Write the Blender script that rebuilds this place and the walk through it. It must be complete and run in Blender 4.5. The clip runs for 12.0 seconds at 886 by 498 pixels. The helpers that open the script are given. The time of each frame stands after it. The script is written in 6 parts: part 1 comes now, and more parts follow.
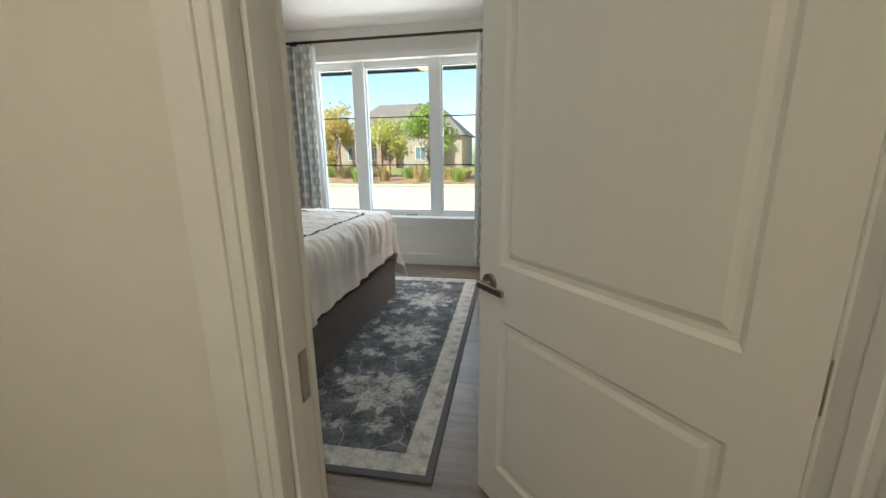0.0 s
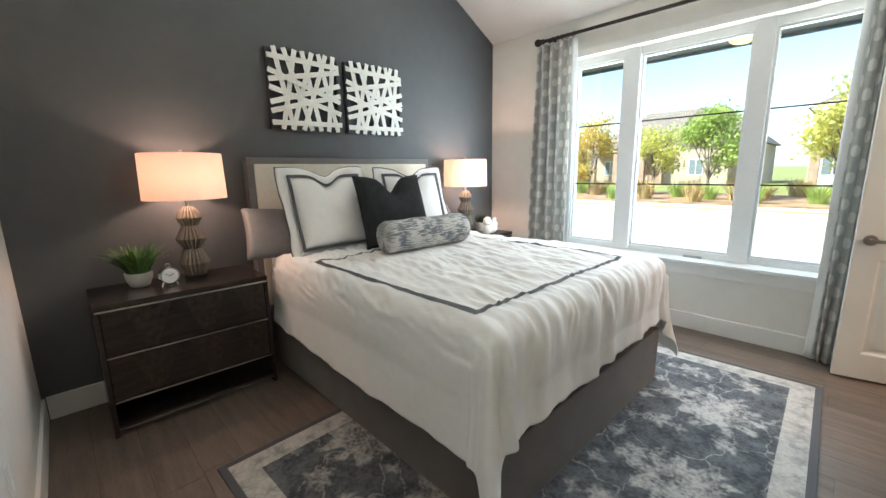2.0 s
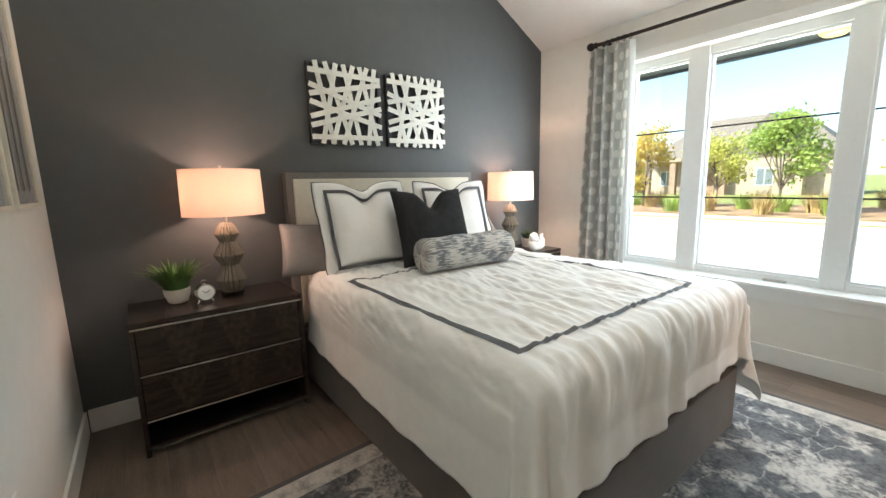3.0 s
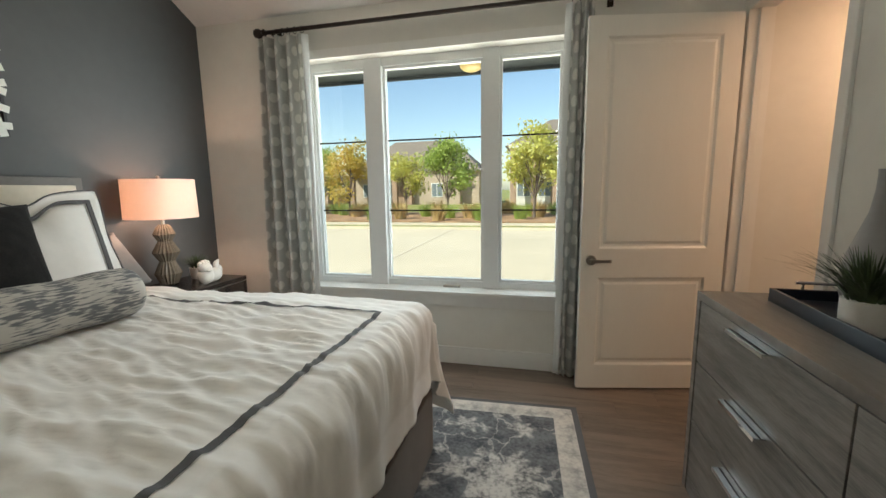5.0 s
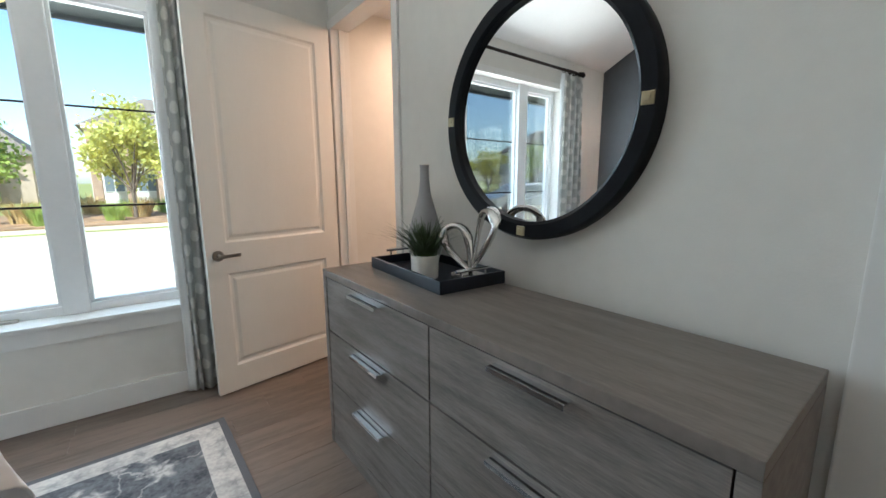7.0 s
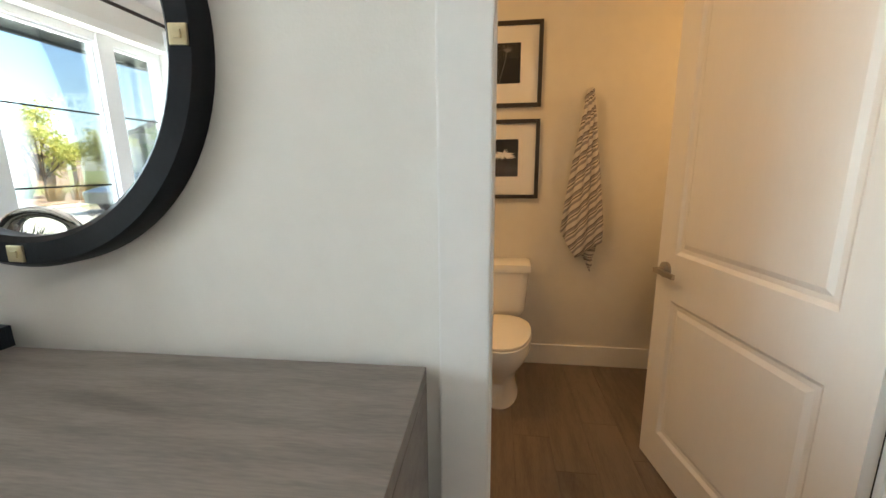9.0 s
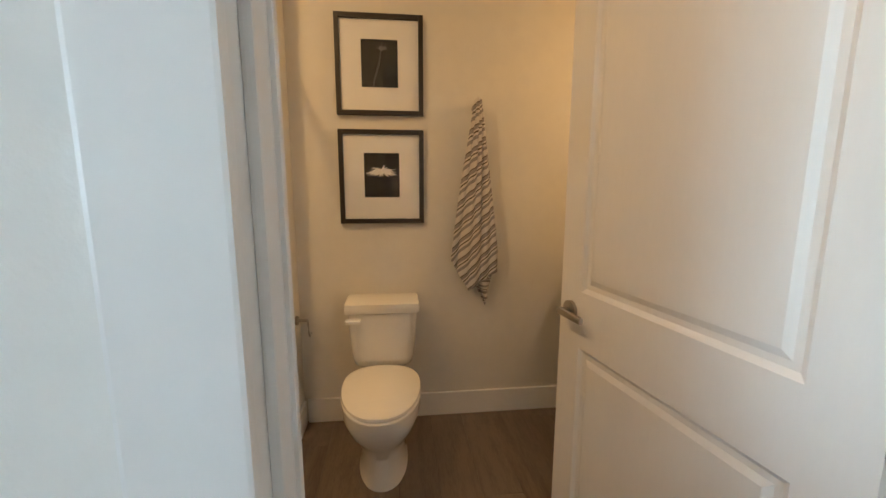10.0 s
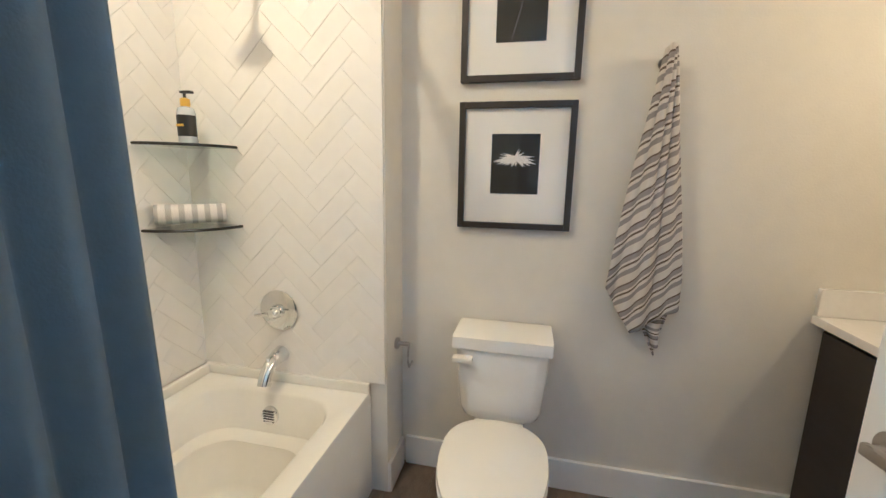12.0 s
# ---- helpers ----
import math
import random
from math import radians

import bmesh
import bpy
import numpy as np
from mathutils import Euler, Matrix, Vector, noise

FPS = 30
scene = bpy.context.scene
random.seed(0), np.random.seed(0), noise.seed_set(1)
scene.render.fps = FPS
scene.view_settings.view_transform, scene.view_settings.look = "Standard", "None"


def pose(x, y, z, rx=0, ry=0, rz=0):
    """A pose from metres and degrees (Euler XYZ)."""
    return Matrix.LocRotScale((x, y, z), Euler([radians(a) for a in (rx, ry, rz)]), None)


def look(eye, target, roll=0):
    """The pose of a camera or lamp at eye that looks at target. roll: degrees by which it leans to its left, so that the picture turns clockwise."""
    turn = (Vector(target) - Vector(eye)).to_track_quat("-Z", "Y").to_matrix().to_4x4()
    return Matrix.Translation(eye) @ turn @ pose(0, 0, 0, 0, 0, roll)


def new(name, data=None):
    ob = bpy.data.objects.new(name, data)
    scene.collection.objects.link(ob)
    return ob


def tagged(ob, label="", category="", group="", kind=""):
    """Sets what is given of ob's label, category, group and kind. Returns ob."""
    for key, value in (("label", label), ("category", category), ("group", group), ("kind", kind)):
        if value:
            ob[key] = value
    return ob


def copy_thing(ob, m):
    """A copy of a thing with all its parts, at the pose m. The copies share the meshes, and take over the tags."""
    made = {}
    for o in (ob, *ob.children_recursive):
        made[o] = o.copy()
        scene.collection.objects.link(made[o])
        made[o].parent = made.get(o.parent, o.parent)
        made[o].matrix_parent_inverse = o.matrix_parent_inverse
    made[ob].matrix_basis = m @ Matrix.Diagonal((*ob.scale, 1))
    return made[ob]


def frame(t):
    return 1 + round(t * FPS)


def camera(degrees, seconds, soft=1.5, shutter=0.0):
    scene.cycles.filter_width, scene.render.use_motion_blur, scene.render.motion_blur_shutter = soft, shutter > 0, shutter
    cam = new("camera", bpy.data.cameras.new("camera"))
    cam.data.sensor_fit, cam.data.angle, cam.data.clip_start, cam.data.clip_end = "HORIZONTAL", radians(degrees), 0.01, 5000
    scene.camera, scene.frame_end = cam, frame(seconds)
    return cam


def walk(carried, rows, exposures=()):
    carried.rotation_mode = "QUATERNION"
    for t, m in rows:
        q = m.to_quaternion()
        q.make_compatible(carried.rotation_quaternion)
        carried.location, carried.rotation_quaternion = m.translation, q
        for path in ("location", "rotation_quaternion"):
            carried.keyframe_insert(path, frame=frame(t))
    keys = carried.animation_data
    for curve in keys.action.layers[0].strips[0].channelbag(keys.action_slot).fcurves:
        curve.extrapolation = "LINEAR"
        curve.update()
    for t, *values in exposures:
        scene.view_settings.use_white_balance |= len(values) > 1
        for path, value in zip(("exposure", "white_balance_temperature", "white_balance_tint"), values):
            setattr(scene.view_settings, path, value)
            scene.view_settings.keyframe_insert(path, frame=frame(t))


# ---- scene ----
cam = camera(96.1, 12.0)
PATH = [
    (0, (0.609, -0.09, 1.359), (0.22, 1.815, 0.893), -0.6),
    (0.5, (0.55, 0.272, 1.344), (-0.118, 2.093, 0.856), -0.9),
    (1, (0.462, 0.543, 1.343), (-0.465, 2.245, 0.849), -0.1),
    (1.5, (0.312, 0.724, 1.35), (-0.861, 2.281, 0.905), -0.6),
    (2, (0.18, 0.838, 1.372), (-1.24, 2.193, 0.991), -1.0),
    (2.5, (0.105, 0.919, 1.383), (-1.48, 2.092, 1.048), -1.2),
    (2.7, (0.089, 0.941, 1.385), (-1.519, 2.086, 1.06), -1.4),
    (4.3, (-0.116, 1.408, 1.389), (-0.996, 3.183, 1.114), -1.5),
    (4.5, (-0.115, 1.486, 1.397), (-0.875, 3.315, 1.118), -1.5),
    (5, (-0.094, 1.621, 1.39), (-0.554, 3.545, 1.097), -0.8),
    (5.5, (-0.081, 1.666, 1.384), (-0.191, 3.639, 1.073), -0.4),
    (6, (-0.109, 1.666, 1.379), (0.214, 3.613, 1.056), -0.4),
    (6.5, (-0.115, 1.653, 1.371), (0.668, 3.462, 1.039), -0.2),
    (7, (-0.091, 1.633, 1.363), (1.097, 3.206, 1.026), -0.3),
    (7.2, (-0.078, 1.626, 1.356), (1.244, 3.09, 1.022), -0.2),
    (8.8, (0.28, 1.63, 1.357), (2.189, 2.071, 0.957), -1.2),
    (9, (0.358, 1.636, 1.349), (2.297, 1.904, 0.942), -0.6),
    (9.5, (0.577, 1.613, 1.354), (2.544, 1.516, 1.004), -0.1),
    (10, (0.807, 1.525, 1.339), (2.77, 1.303, 1.027), 0.1),
    (10.5, (0.998, 1.458, 1.356), (2.955, 1.205, 1.033), 1.3),
    (11, (1.123, 1.442, 1.36), (3.085, 1.273, 1.009), 1.3),
    (11.5, (1.262, 1.493, 1.366), (3.228, 1.542, 1.005), 1.0),
    (12, (1.365, 1.539, 1.347), (3.288, 1.954, 0.984), 1.0),
]
walk(cam, [(t, look(e, g, r)) for t, e, g, r in PATH], [
    (0, 0.97, 6000, 5), (1.0, 1.32, 5800, 4), (2.5, 1.58, 5950, 4), (4.5, 1.0, 6600, 7), (5.5, 0.38, 6450, 1),
    (6.5, 0.38, 5900, 1), (7.2, 1.5, 5550, 6), (9.0, 2.0, 6000, 6), (9.5, 2.15, 5550, 5), (10.0, 1.95, 5350, 4), (10.5, 2.2, 4700, 2), (11.0, 2.3, 4000, -2), (12.0, 2.65, 3780, -1)])

# ---- world and light ----
SUN_EL, SUN_AZ = radians(42), radians(224)
world = bpy.data.worlds.new("sky")
scene.world = world
world.use_nodes = True
wn = world.node_tree
sky = wn.nodes.new("ShaderNodeTexSky")
sky.sky_type, sky.sun_disc, sky.sun_elevation, sky.sun_rotation = "NISHITA", False, SUN_EL, SUN_AZ
wn.links.new(sky.outputs[0], wn.nodes["Background"].inputs[0])
wn.nodes["Background"].inputs[1].default_value = 0.15
sd = bpy.data.lights.new("sun", "SUN")
sd.energy, sd.angle, sd.color = 5.0, radians(0.5), (1.0, 0.94, 0.84)
sun = new("sun", sd)
sun.matrix_world = look((20 * math.sin(SUN_AZ), 20 * math.cos(SUN_AZ), 20 * math.tan(SUN_EL)), (0, 0, 0))


def area(name, m, sx, sy, watts, color, spread=180):
    d = bpy.data.lights.new(name, "AREA")
    d.shape, d.size, d.size_y, d.energy, d.color, d.spread = "RECTANGLE", sx, sy, watts, color, radians(spread)
    o = new(name, d)
    o.matrix_world = m
    return o


def bulb(name, at, watts, color, r=0.03):
    d = bpy.data.lights.new(name, "POINT")
    d.energy, d.color, d.shadow_soft_size = watts, color, r
    o = new(name, d)
    o.location = at
    return o


# daylight in the bedroom window: the sky slants down into the room, the bright street slants up
area("window_sky_light", look((-0.93, 4.722, 1.5), (-0.93, 4.77 - 1, 0.35)), 2.0, 1.6, 9.5, (0.86, 0.94, 1.0), 100)
area("window_street_light", look((-0.93, 4.722, 1.5), (-0.93, 4.77 - 1, 2.75)), 2.0, 1.6, 24, (1.0, 0.96, 0.88), 100)
area("window_west_light", look((-0.93, 4.722, 1.5), (-0.93 - 4.7, 4.77 - 1, 1.6)), 2.0, 1.6, 8, (0.88, 0.95, 1.0), 62)
area("window_south_light", look((-0.93, 4.722, 1.5), (0.60, 0.6, 1.35)), 2.0, 1.6, 2.9, (0.86, 0.95, 1.0), 40)
# lamps that burn: two bedside lamps, bath fittings, closet ceiling light
WARM = (1.0, 0.61, 0.45)
bulb("bedside_bulb_light", (-2.70, 1.405, 1.36), 4.3, WARM, 0.04)
bulb("bedside_bulb_light", (-2.70, 3.925, 1.345), 5.4, WARM, 0.04)
area("bath_tub_light", look((1.90, 2.38, 2.68), (1.90, 2.38, 0)), 0.12, 0.12, 4.3, (1.0, 0.54, 0.20))
area("bath_vanity_light", look((2.3, -0.02, 2.05), (2.3, 1.2, 1.7)), 0.7, 0.12, 2.3, (1.0, 0.52, 0.18))
area("closet_light", look((2.1, 4.1, 2.58), (2.1, 4.1, 0)), 0.3, 0.3, 13, (1.0, 0.60, 0.38))
# unseen lamp, added to brighten the hall walls and entry jamb
area("hall_fill_light", look((0.3, -0.9, 2.58), (0.3, -0.9, 0)), 0.3, 0.3, 7.5, (1.0, 0.84, 0.60))

# ---- materials ----
def mat(name, color, rough=0.5, metal=0.0, var=0.12, scale=4.0, bump=0.0, bscale=60.0, stretch=(1, 1, 1), rand=0.0, spec=0.5, trans=0.0, sheen=0.0, color2=None):
    m = bpy.data.materials.new(name)
    m.use_nodes = True
    nt = m.node_tree
    N, Lk = nt.nodes, nt.links
    b = N["Principled BSDF"]
    tc = N.new("ShaderNodeTexCoord")
    mp = N.new("ShaderNodeMapping")
    mp.inputs["Scale"].default_value = stretch
    Lk.new(tc.outputs["Object"], mp.inputs["Vector"])
    n1 = N.new("ShaderNodeTexNoise")
    n1.inputs["Scale"].default_value, n1.inputs["Detail"].default_value = scale, 6
    Lk.new(mp.outputs[0], n1.inputs["Vector"])
    n2 = N.new("ShaderNodeTexNoise")
    n2.inputs["Scale"].default_value, n2.inputs["Detail"].default_value = scale * 9, 5
    Lk.new(mp.outputs[0], n2.inputs["Vector"])
    ad = N.new("ShaderNodeMath")
    ad.operation = "MULTIPLY_ADD"
    Lk.new(n2.outputs[0], ad.inputs[0])
    ad.inputs[1].default_value = 0.6
    Lk.new(n1.outputs[0], ad.inputs[2])
    last = ad
    if rand:
        oi = N.new("ShaderNodeObjectInfo")
        r = N.new("ShaderNodeMath")
        r.operation = "MULTIPLY_ADD"
        Lk.new(oi.outputs["Random"], r.inputs[0])
        r.inputs[1].default_value = rand
        Lk.new(ad.outputs[0], r.inputs[2])
        last = r
        mp2 = N.new("ShaderNodeVectorMath")
        mp2.operation = "MULTIPLY_ADD"
        Lk.new(oi.outputs["Random"], mp2.inputs[0])
        mp2.inputs[1].default_value = (31, 17, 9)
        Lk.new(tc.outputs["Object"], mp2.inputs[2])
        Lk.new(mp2.outputs[0], mp.inputs["Vector"])
    ramp = N.new("ShaderNodeValToRGB")
    c2 = color2 or tuple(c * (1 - var * 2) for c in color)
    ramp.color_ramp.elements[0].position, ramp.color_ramp.elements[1].position = 0.5, 1.12 if not rand else 1.0
    ramp.color_ramp.elements[0].color = (*c2, 1)
    ramp.color_ramp.elements[1].color = (*(min(1, c * (1 + var * 0.6)) for c in color), 1)
    Lk.new(last.outputs[0], ramp.inputs[0])
    Lk.new(ramp.outputs[0], b.inputs["Base Color"])
    b.inputs["Roughness"].default_value, b.inputs["Metallic"].default_value = rough, metal
    b.inputs["Specular IOR Level"].default_value = spec
    if sheen:
        b.inputs["Sheen Weight"].default_value = sheen
    if trans:
        b.inputs["Transmission Weight"].default_value = trans
    if bump:
        n3 = N.new("ShaderNodeTexNoise")
        n3.inputs["Scale"].default_value, n3.inputs["Detail"].default_value = bscale, 4
        Lk.new(mp.outputs[0], n3.inputs["Vector"])
        bp = N.new("ShaderNodeBump")
        bp.inputs["Strength"].default_value, bp.inputs["Distance"].default_value = bump, 0.004
        Lk.new(n3.outputs[0], bp.inputs["Height"])
        Lk.new(bp.outputs[0], b.inputs["Normal"])
    return m


def math_node(nt, op, a, b=None, c=None):
    n = nt.nodes.new("ShaderNodeMath")
    n.operation = op
    for i, v in enumerate((a, b, c)):
        if v is None:
            continue
        if isinstance(v, (int, float)):
            n.inputs[i].default_value = v
        else:
            nt.links.new(v, n.inputs[i])
    return n.outputs[0]


def mix_color(nt, fac, c1, c2):
    n = nt.nodes.new("ShaderNodeMix")
    n.data_type = "RGBA"
    for i, v in ((0, fac), (6, c1), (7, c2)):
        if isinstance(v, tuple):
            n.inputs[i].default_value = (*v, 1)
        elif isinstance(v, (int, float)):
            n.inputs[i].default_value = v
        else:
            nt.links.new(v, n.inputs[i])
    return n.outputs[2]


def base(name, rough):
    m = bpy.data.materials.new(name)
    m.use_nodes = True
    b = m.node_tree.nodes["Principled BSDF"]
    b.inputs["Roughness"].default_value = rough
    return m, m.node_tree, b


def noise_node(nt, scale, detail=4, vec=None):
    n = nt.nodes.new("ShaderNodeTexNoise")
    n.inputs["Scale"].default_value, n.inputs["Detail"].default_value = scale, detail
    if vec:
        nt.links.new(vec, n.inputs["Vector"])
    return n


WALL = mat("wall_paint", (0.76, 0.74, 0.69), 0.75, var=0.03, scale=1.5, bump=0.13, bscale=160)
BATHWALL = mat("bath_paint", (0.72, 0.69, 0.62), 0.7, var=0.03, scale=1.5, bump=0.2, bscale=160)
DARKWALL = mat("dark_accent_paint", (0.086, 0.090, 0.093), 0.65, var=0.06, scale=1.5, bump=0.2, bscale=160)
CEIL = mat("ceiling_paint", (0.78, 0.77, 0.75), 0.85, var=0.02, bump=0.25, bscale=120)
TRIM = mat("white_trim", (0.80, 0.79, 0.76), 0.38, var=0.025, scale=2)
DOORM = mat("door_paint", (0.79, 0.77, 0.72), 0.42, var=0.012, scale=2, bump=0.03, bscale=60, stretch=(5, 5, 1))
VINYL = mat("window_vinyl", (0.82, 0.83, 0.83), 0.35, var=0.02)
PLANK = mat("floor_plank", (0.155, 0.118, 0.092), 0.4, var=0.24, scale=3, bump=0.08, bscale=24, stretch=(0.9, 1.3, 1), rand=0.16)
SUBFLOOR = mat("floor_joint", (0.05, 0.04, 0.034), 0.8)
NICKEL = mat("satin_nickel", (0.42, 0.39, 0.35), 0.32, 1.0, var=0.06)
CHROME = mat("chrome", (0.78, 0.79, 0.80), 0.08, 1.0, var=0.02)
SILVER = mat("polished_silver", (0.66, 0.64, 0.61), 0.16, 1.0, var=0.05)
BRASS = mat("antique_brass", (0.52, 0.44, 0.27), 0.3, 1.0, var=0.1)
IRON = mat("bronze_rod", (0.03, 0.022, 0.018), 0.4, 0.6, var=0.1)
DARKWOOD = mat("espresso_wood", (0.034, 0.024, 0.02), 0.26, var=0.3, scale=5, stretch=(1, 1, 8), bump=0.05)
DARKINLAY = mat("espresso_inlay", (0.042, 0.030, 0.024), 0.22, var=0.3, scale=5, stretch=(1, 6, 6), bump=0.05)
GREYWOOD = mat("grey_oak", (0.22, 0.195, 0.175), 0.42, var=0.26, scale=3, stretch=(7, 1, 9), bump=0.14, bscale=30)
GREYTOP = mat("grey_oak_top", (0.20, 0.17, 0.148), 0.36, var=0.2, scale=3, stretch=(9, 1, 1), bump=0.08, bscale=30)
BEDFAB = mat("bed_upholstery", (0.115, 0.098, 0.086), 0.85, var=0.12, scale=6, bump=0.35, bscale=420, sheen=0.2)
HBFRAME = mat("headboard_frame", (0.17, 0.16, 0.15), 0.7, var=0.1, bump=0.3, bscale=300)
HBLINEN = mat("headboard_linen", (0.66, 0.62, 0.52), 0.85, var=0.05, bump=0.3, bscale=400)
DUVET = mat("white_cotton", (0.83, 0.815, 0.785), 0.85, var=0.03, scale=3, bump=0.16, bscale=35, sheen=0.15)
LINING = mat("drape_lining", (0.76, 0.78, 0.78), 0.9, var=0.04, scale=6, bump=0.1, bscale=200)
STRIPE = mat("charcoal_ribbon", (0.10, 0.10, 0.105), 0.8, var=0.1, bump=0.2, bscale=300)
GREYSATIN = mat("grey_satin", (0.165, 0.16, 0.158), 0.55, var=0.1, scale=3)
BLACKFAB = mat("charcoal_weave", (0.020, 0.021, 0.023), 0.9, var=0.3, scale=12, stretch=(1, 8, 1), bump=0.4, bscale=250)
SHADE = mat("lamp_shade_linen", (0.86, 0.80, 0.74), 0.9, var=0.03, bump=0.15, bscale=300)
_nt = SHADE.node_tree
_tr = _nt.nodes.new("ShaderNodeBsdfTranslucent")
_tr.inputs[0].default_value = (0.92, 0.76, 0.66, 1)
_mx = _nt.nodes.new("ShaderNodeMixShader")
_mx.inputs[0].default_value = 0.40
_nt.links.new(_nt.nodes["Principled BSDF"].outputs[0], _mx.inputs[1])
_nt.links.new(_tr.outputs[0], _mx.inputs[2])
_nt.links.new(_mx.outputs[0], _nt.nodes["Material Output"].inputs[0])
CERGREY = mat("glazed_grey_ceramic", (0.19, 0.16, 0.125), 0.16, var=0.18, scale=6)
CERWHITE = mat("white_ceramic", (0.80, 0.77, 0.72), 0.3, var=0.05, bump=0.1, bscale=80)
VASEM = mat("matte_grey_vase", (0.34, 0.33, 0.33), 0.5, var=0.06, bump=0.12, bscale=120)
PORCELAIN = mat("porcelain", (0.84, 0.82, 0.77), 0.08, var=0.01)
ACRYLIC = mat("tub_acrylic", (0.83, 0.81, 0.75), 0.14, var=0.015)
TILEM = mat("white_glazed_tile", (0.82, 0.80, 0.76), 0.13, var=0.03, scale=2, rand=0.05, bump=0.06, bscale=14)
GROUT = mat("tile_grout", (0.80, 0.78, 0.74), 0.9, var=0.05)
BLACKFR = mat("black_frame_wood", (0.028, 0.023, 0.020), 0.35, var=0.2)
MATBOARD = mat("white_mat_board", (0.84, 0.83, 0.81), 0.8, var=0.02)
NAVY = mat("black_navy_lacquer", (0.012, 0.018, 0.03), 0.3, var=0.1)
MIRFRAME = mat("black_leather_frame", (0.008, 0.009, 0.012), 0.38, spec=0.15, var=0.2, bump=0.1, bscale=90)
LEAF = mat("faux_grass_leaf", (0.10, 0.20, 0.045), 0.5, var=0.35, scale=20)
LEAFD = mat("dark_grass_leaf", (0.055, 0.085, 0.03), 0.5, var=0.35, scale=20)
WALLBLUE = mat("shower_curtain_cloth", (0.165, 0.205, 0.24), 0.8, var=0.06, bump=0.2, bscale=200)
ARTW = mat("art_white_metal", (0.74, 0.74, 0.68), 0.4, var=0.08)
ARTBACK = mat("art_black_edge", (0.03, 0.03, 0.032), 0.5, var=0.1)
VANWOOD = mat("vanity_black_brown", (0.018, 0.014, 0.012), 0.3, var=0.2, stretch=(1, 1, 6))
QUARTZ = mat("white_quartz", (0.82, 0.80, 0.77), 0.15, var=0.03, scale=6)
BOTTLE = mat("bottle_plastic", (0.60, 0.63, 0.66), 0.2, var=0.03)
BLACKPL = mat("black_plastic", (0.015, 0.015, 0.015), 0.35, var=0.1)
YELLOW = mat("yellow_plastic", (0.65, 0.42, 0.02), 0.4, var=0.05)
CONC = mat("pale_concrete", (0.56, 0.48, 0.35), 0.9, var=0.07, scale=0.4, bump=0.2, bscale=30)
GRASS = mat("lawn_grass", (0.26, 0.27, 0.07), 0.95, var=0.3, scale=1.5, bump=0.6, bscale=60)
MULCH = mat("mulch_bed", (0.36, 0.215, 0.115), 0.95, var=0.35, scale=2, bump=0.6, bscale=40)
BARK = mat("tree_bark", (0.16, 0.12, 0.09), 0.9, var=0.3, stretch=(1, 1, 0.3), bump=0.5, bscale=30)
LEAVES = [mat("leaf_green", (0.36, 0.43, 0.10), 0.6, var=0.4, scale=3, color2=(0.16, 0.24, 0.05)),
          mat("leaf_gold", (0.62, 0.43, 0.09), 0.6, var=0.4, scale=2, color2=(0.30, 0.31, 0.07)),
          mat("leaf_olive", (0.58, 0.53, 0.14), 0.6, var=0.4, scale=2, color2=(0.32, 0.36, 0.09))]
for _m in LEAVES:
    _nt = _m.node_tree
    _tr = _nt.nodes.new("ShaderNodeBsdfTranslucent")
    _nt.links.new(_nt.nodes["Principled BSDF"].inputs["Base Color"].links[0].from_socket, _tr.inputs[0])
    _mx = _nt.nodes.new("ShaderNodeMixShader")
    _mx.inputs[0].default_value = 0.45
    _nt.links.new(_nt.nodes["Principled BSDF"].outputs[0], _mx.inputs[1])
    _nt.links.new(_tr.outputs[0], _mx.inputs[2])
    _nt.links.new(_mx.outputs[0], _nt.nodes["Material Output"].inputs[0])
SHRUB = mat("dry_ornamental_grass", (0.46, 0.31, 0.13), 0.9, var=0.4, scale=3, color2=(0.22, 0.17, 0.06))
BRICK = [mat("house_brick_tan", (0.42, 0.33, 0.25), 0.9, var=0.15, scale=3, bump=0.3, bscale=8),
         mat("house_stucco_white", (0.66, 0.63, 0.58), 0.9, var=0.06), mat("house_brick_red", (0.36, 0.24, 0.17), 0.9, var=0.2, scale=3)]
ROOF = mat("roof_shingle", (0.20, 0.165, 0.135), 0.9, var=0.2, scale=4, bump=0.3, bscale=10)
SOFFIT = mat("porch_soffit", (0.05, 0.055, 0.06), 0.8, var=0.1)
DARKGLASS = mat("far_window_glass", (0.16, 0.19, 0.21), 0.08, var=0.1)
CARPAINT = mat("car_paint_silver", (0.42, 0.45, 0.48), 0.22, 0.6, var=0.03)
TYRE = mat("tyre_rubber", (0.02, 0.02, 0.02), 0.8)
GOLDLAMP = mat("amber_glass_dome", (0.62, 0.42, 0.16), 0.3, var=0.05)

MIRROR, _nt, _b = base("mirror_silver", 0.01)
_b.inputs["Metallic"].default_value, _b.inputs["Base Color"].default_value = 1.0, (0.86, 0.87, 0.87, 1)


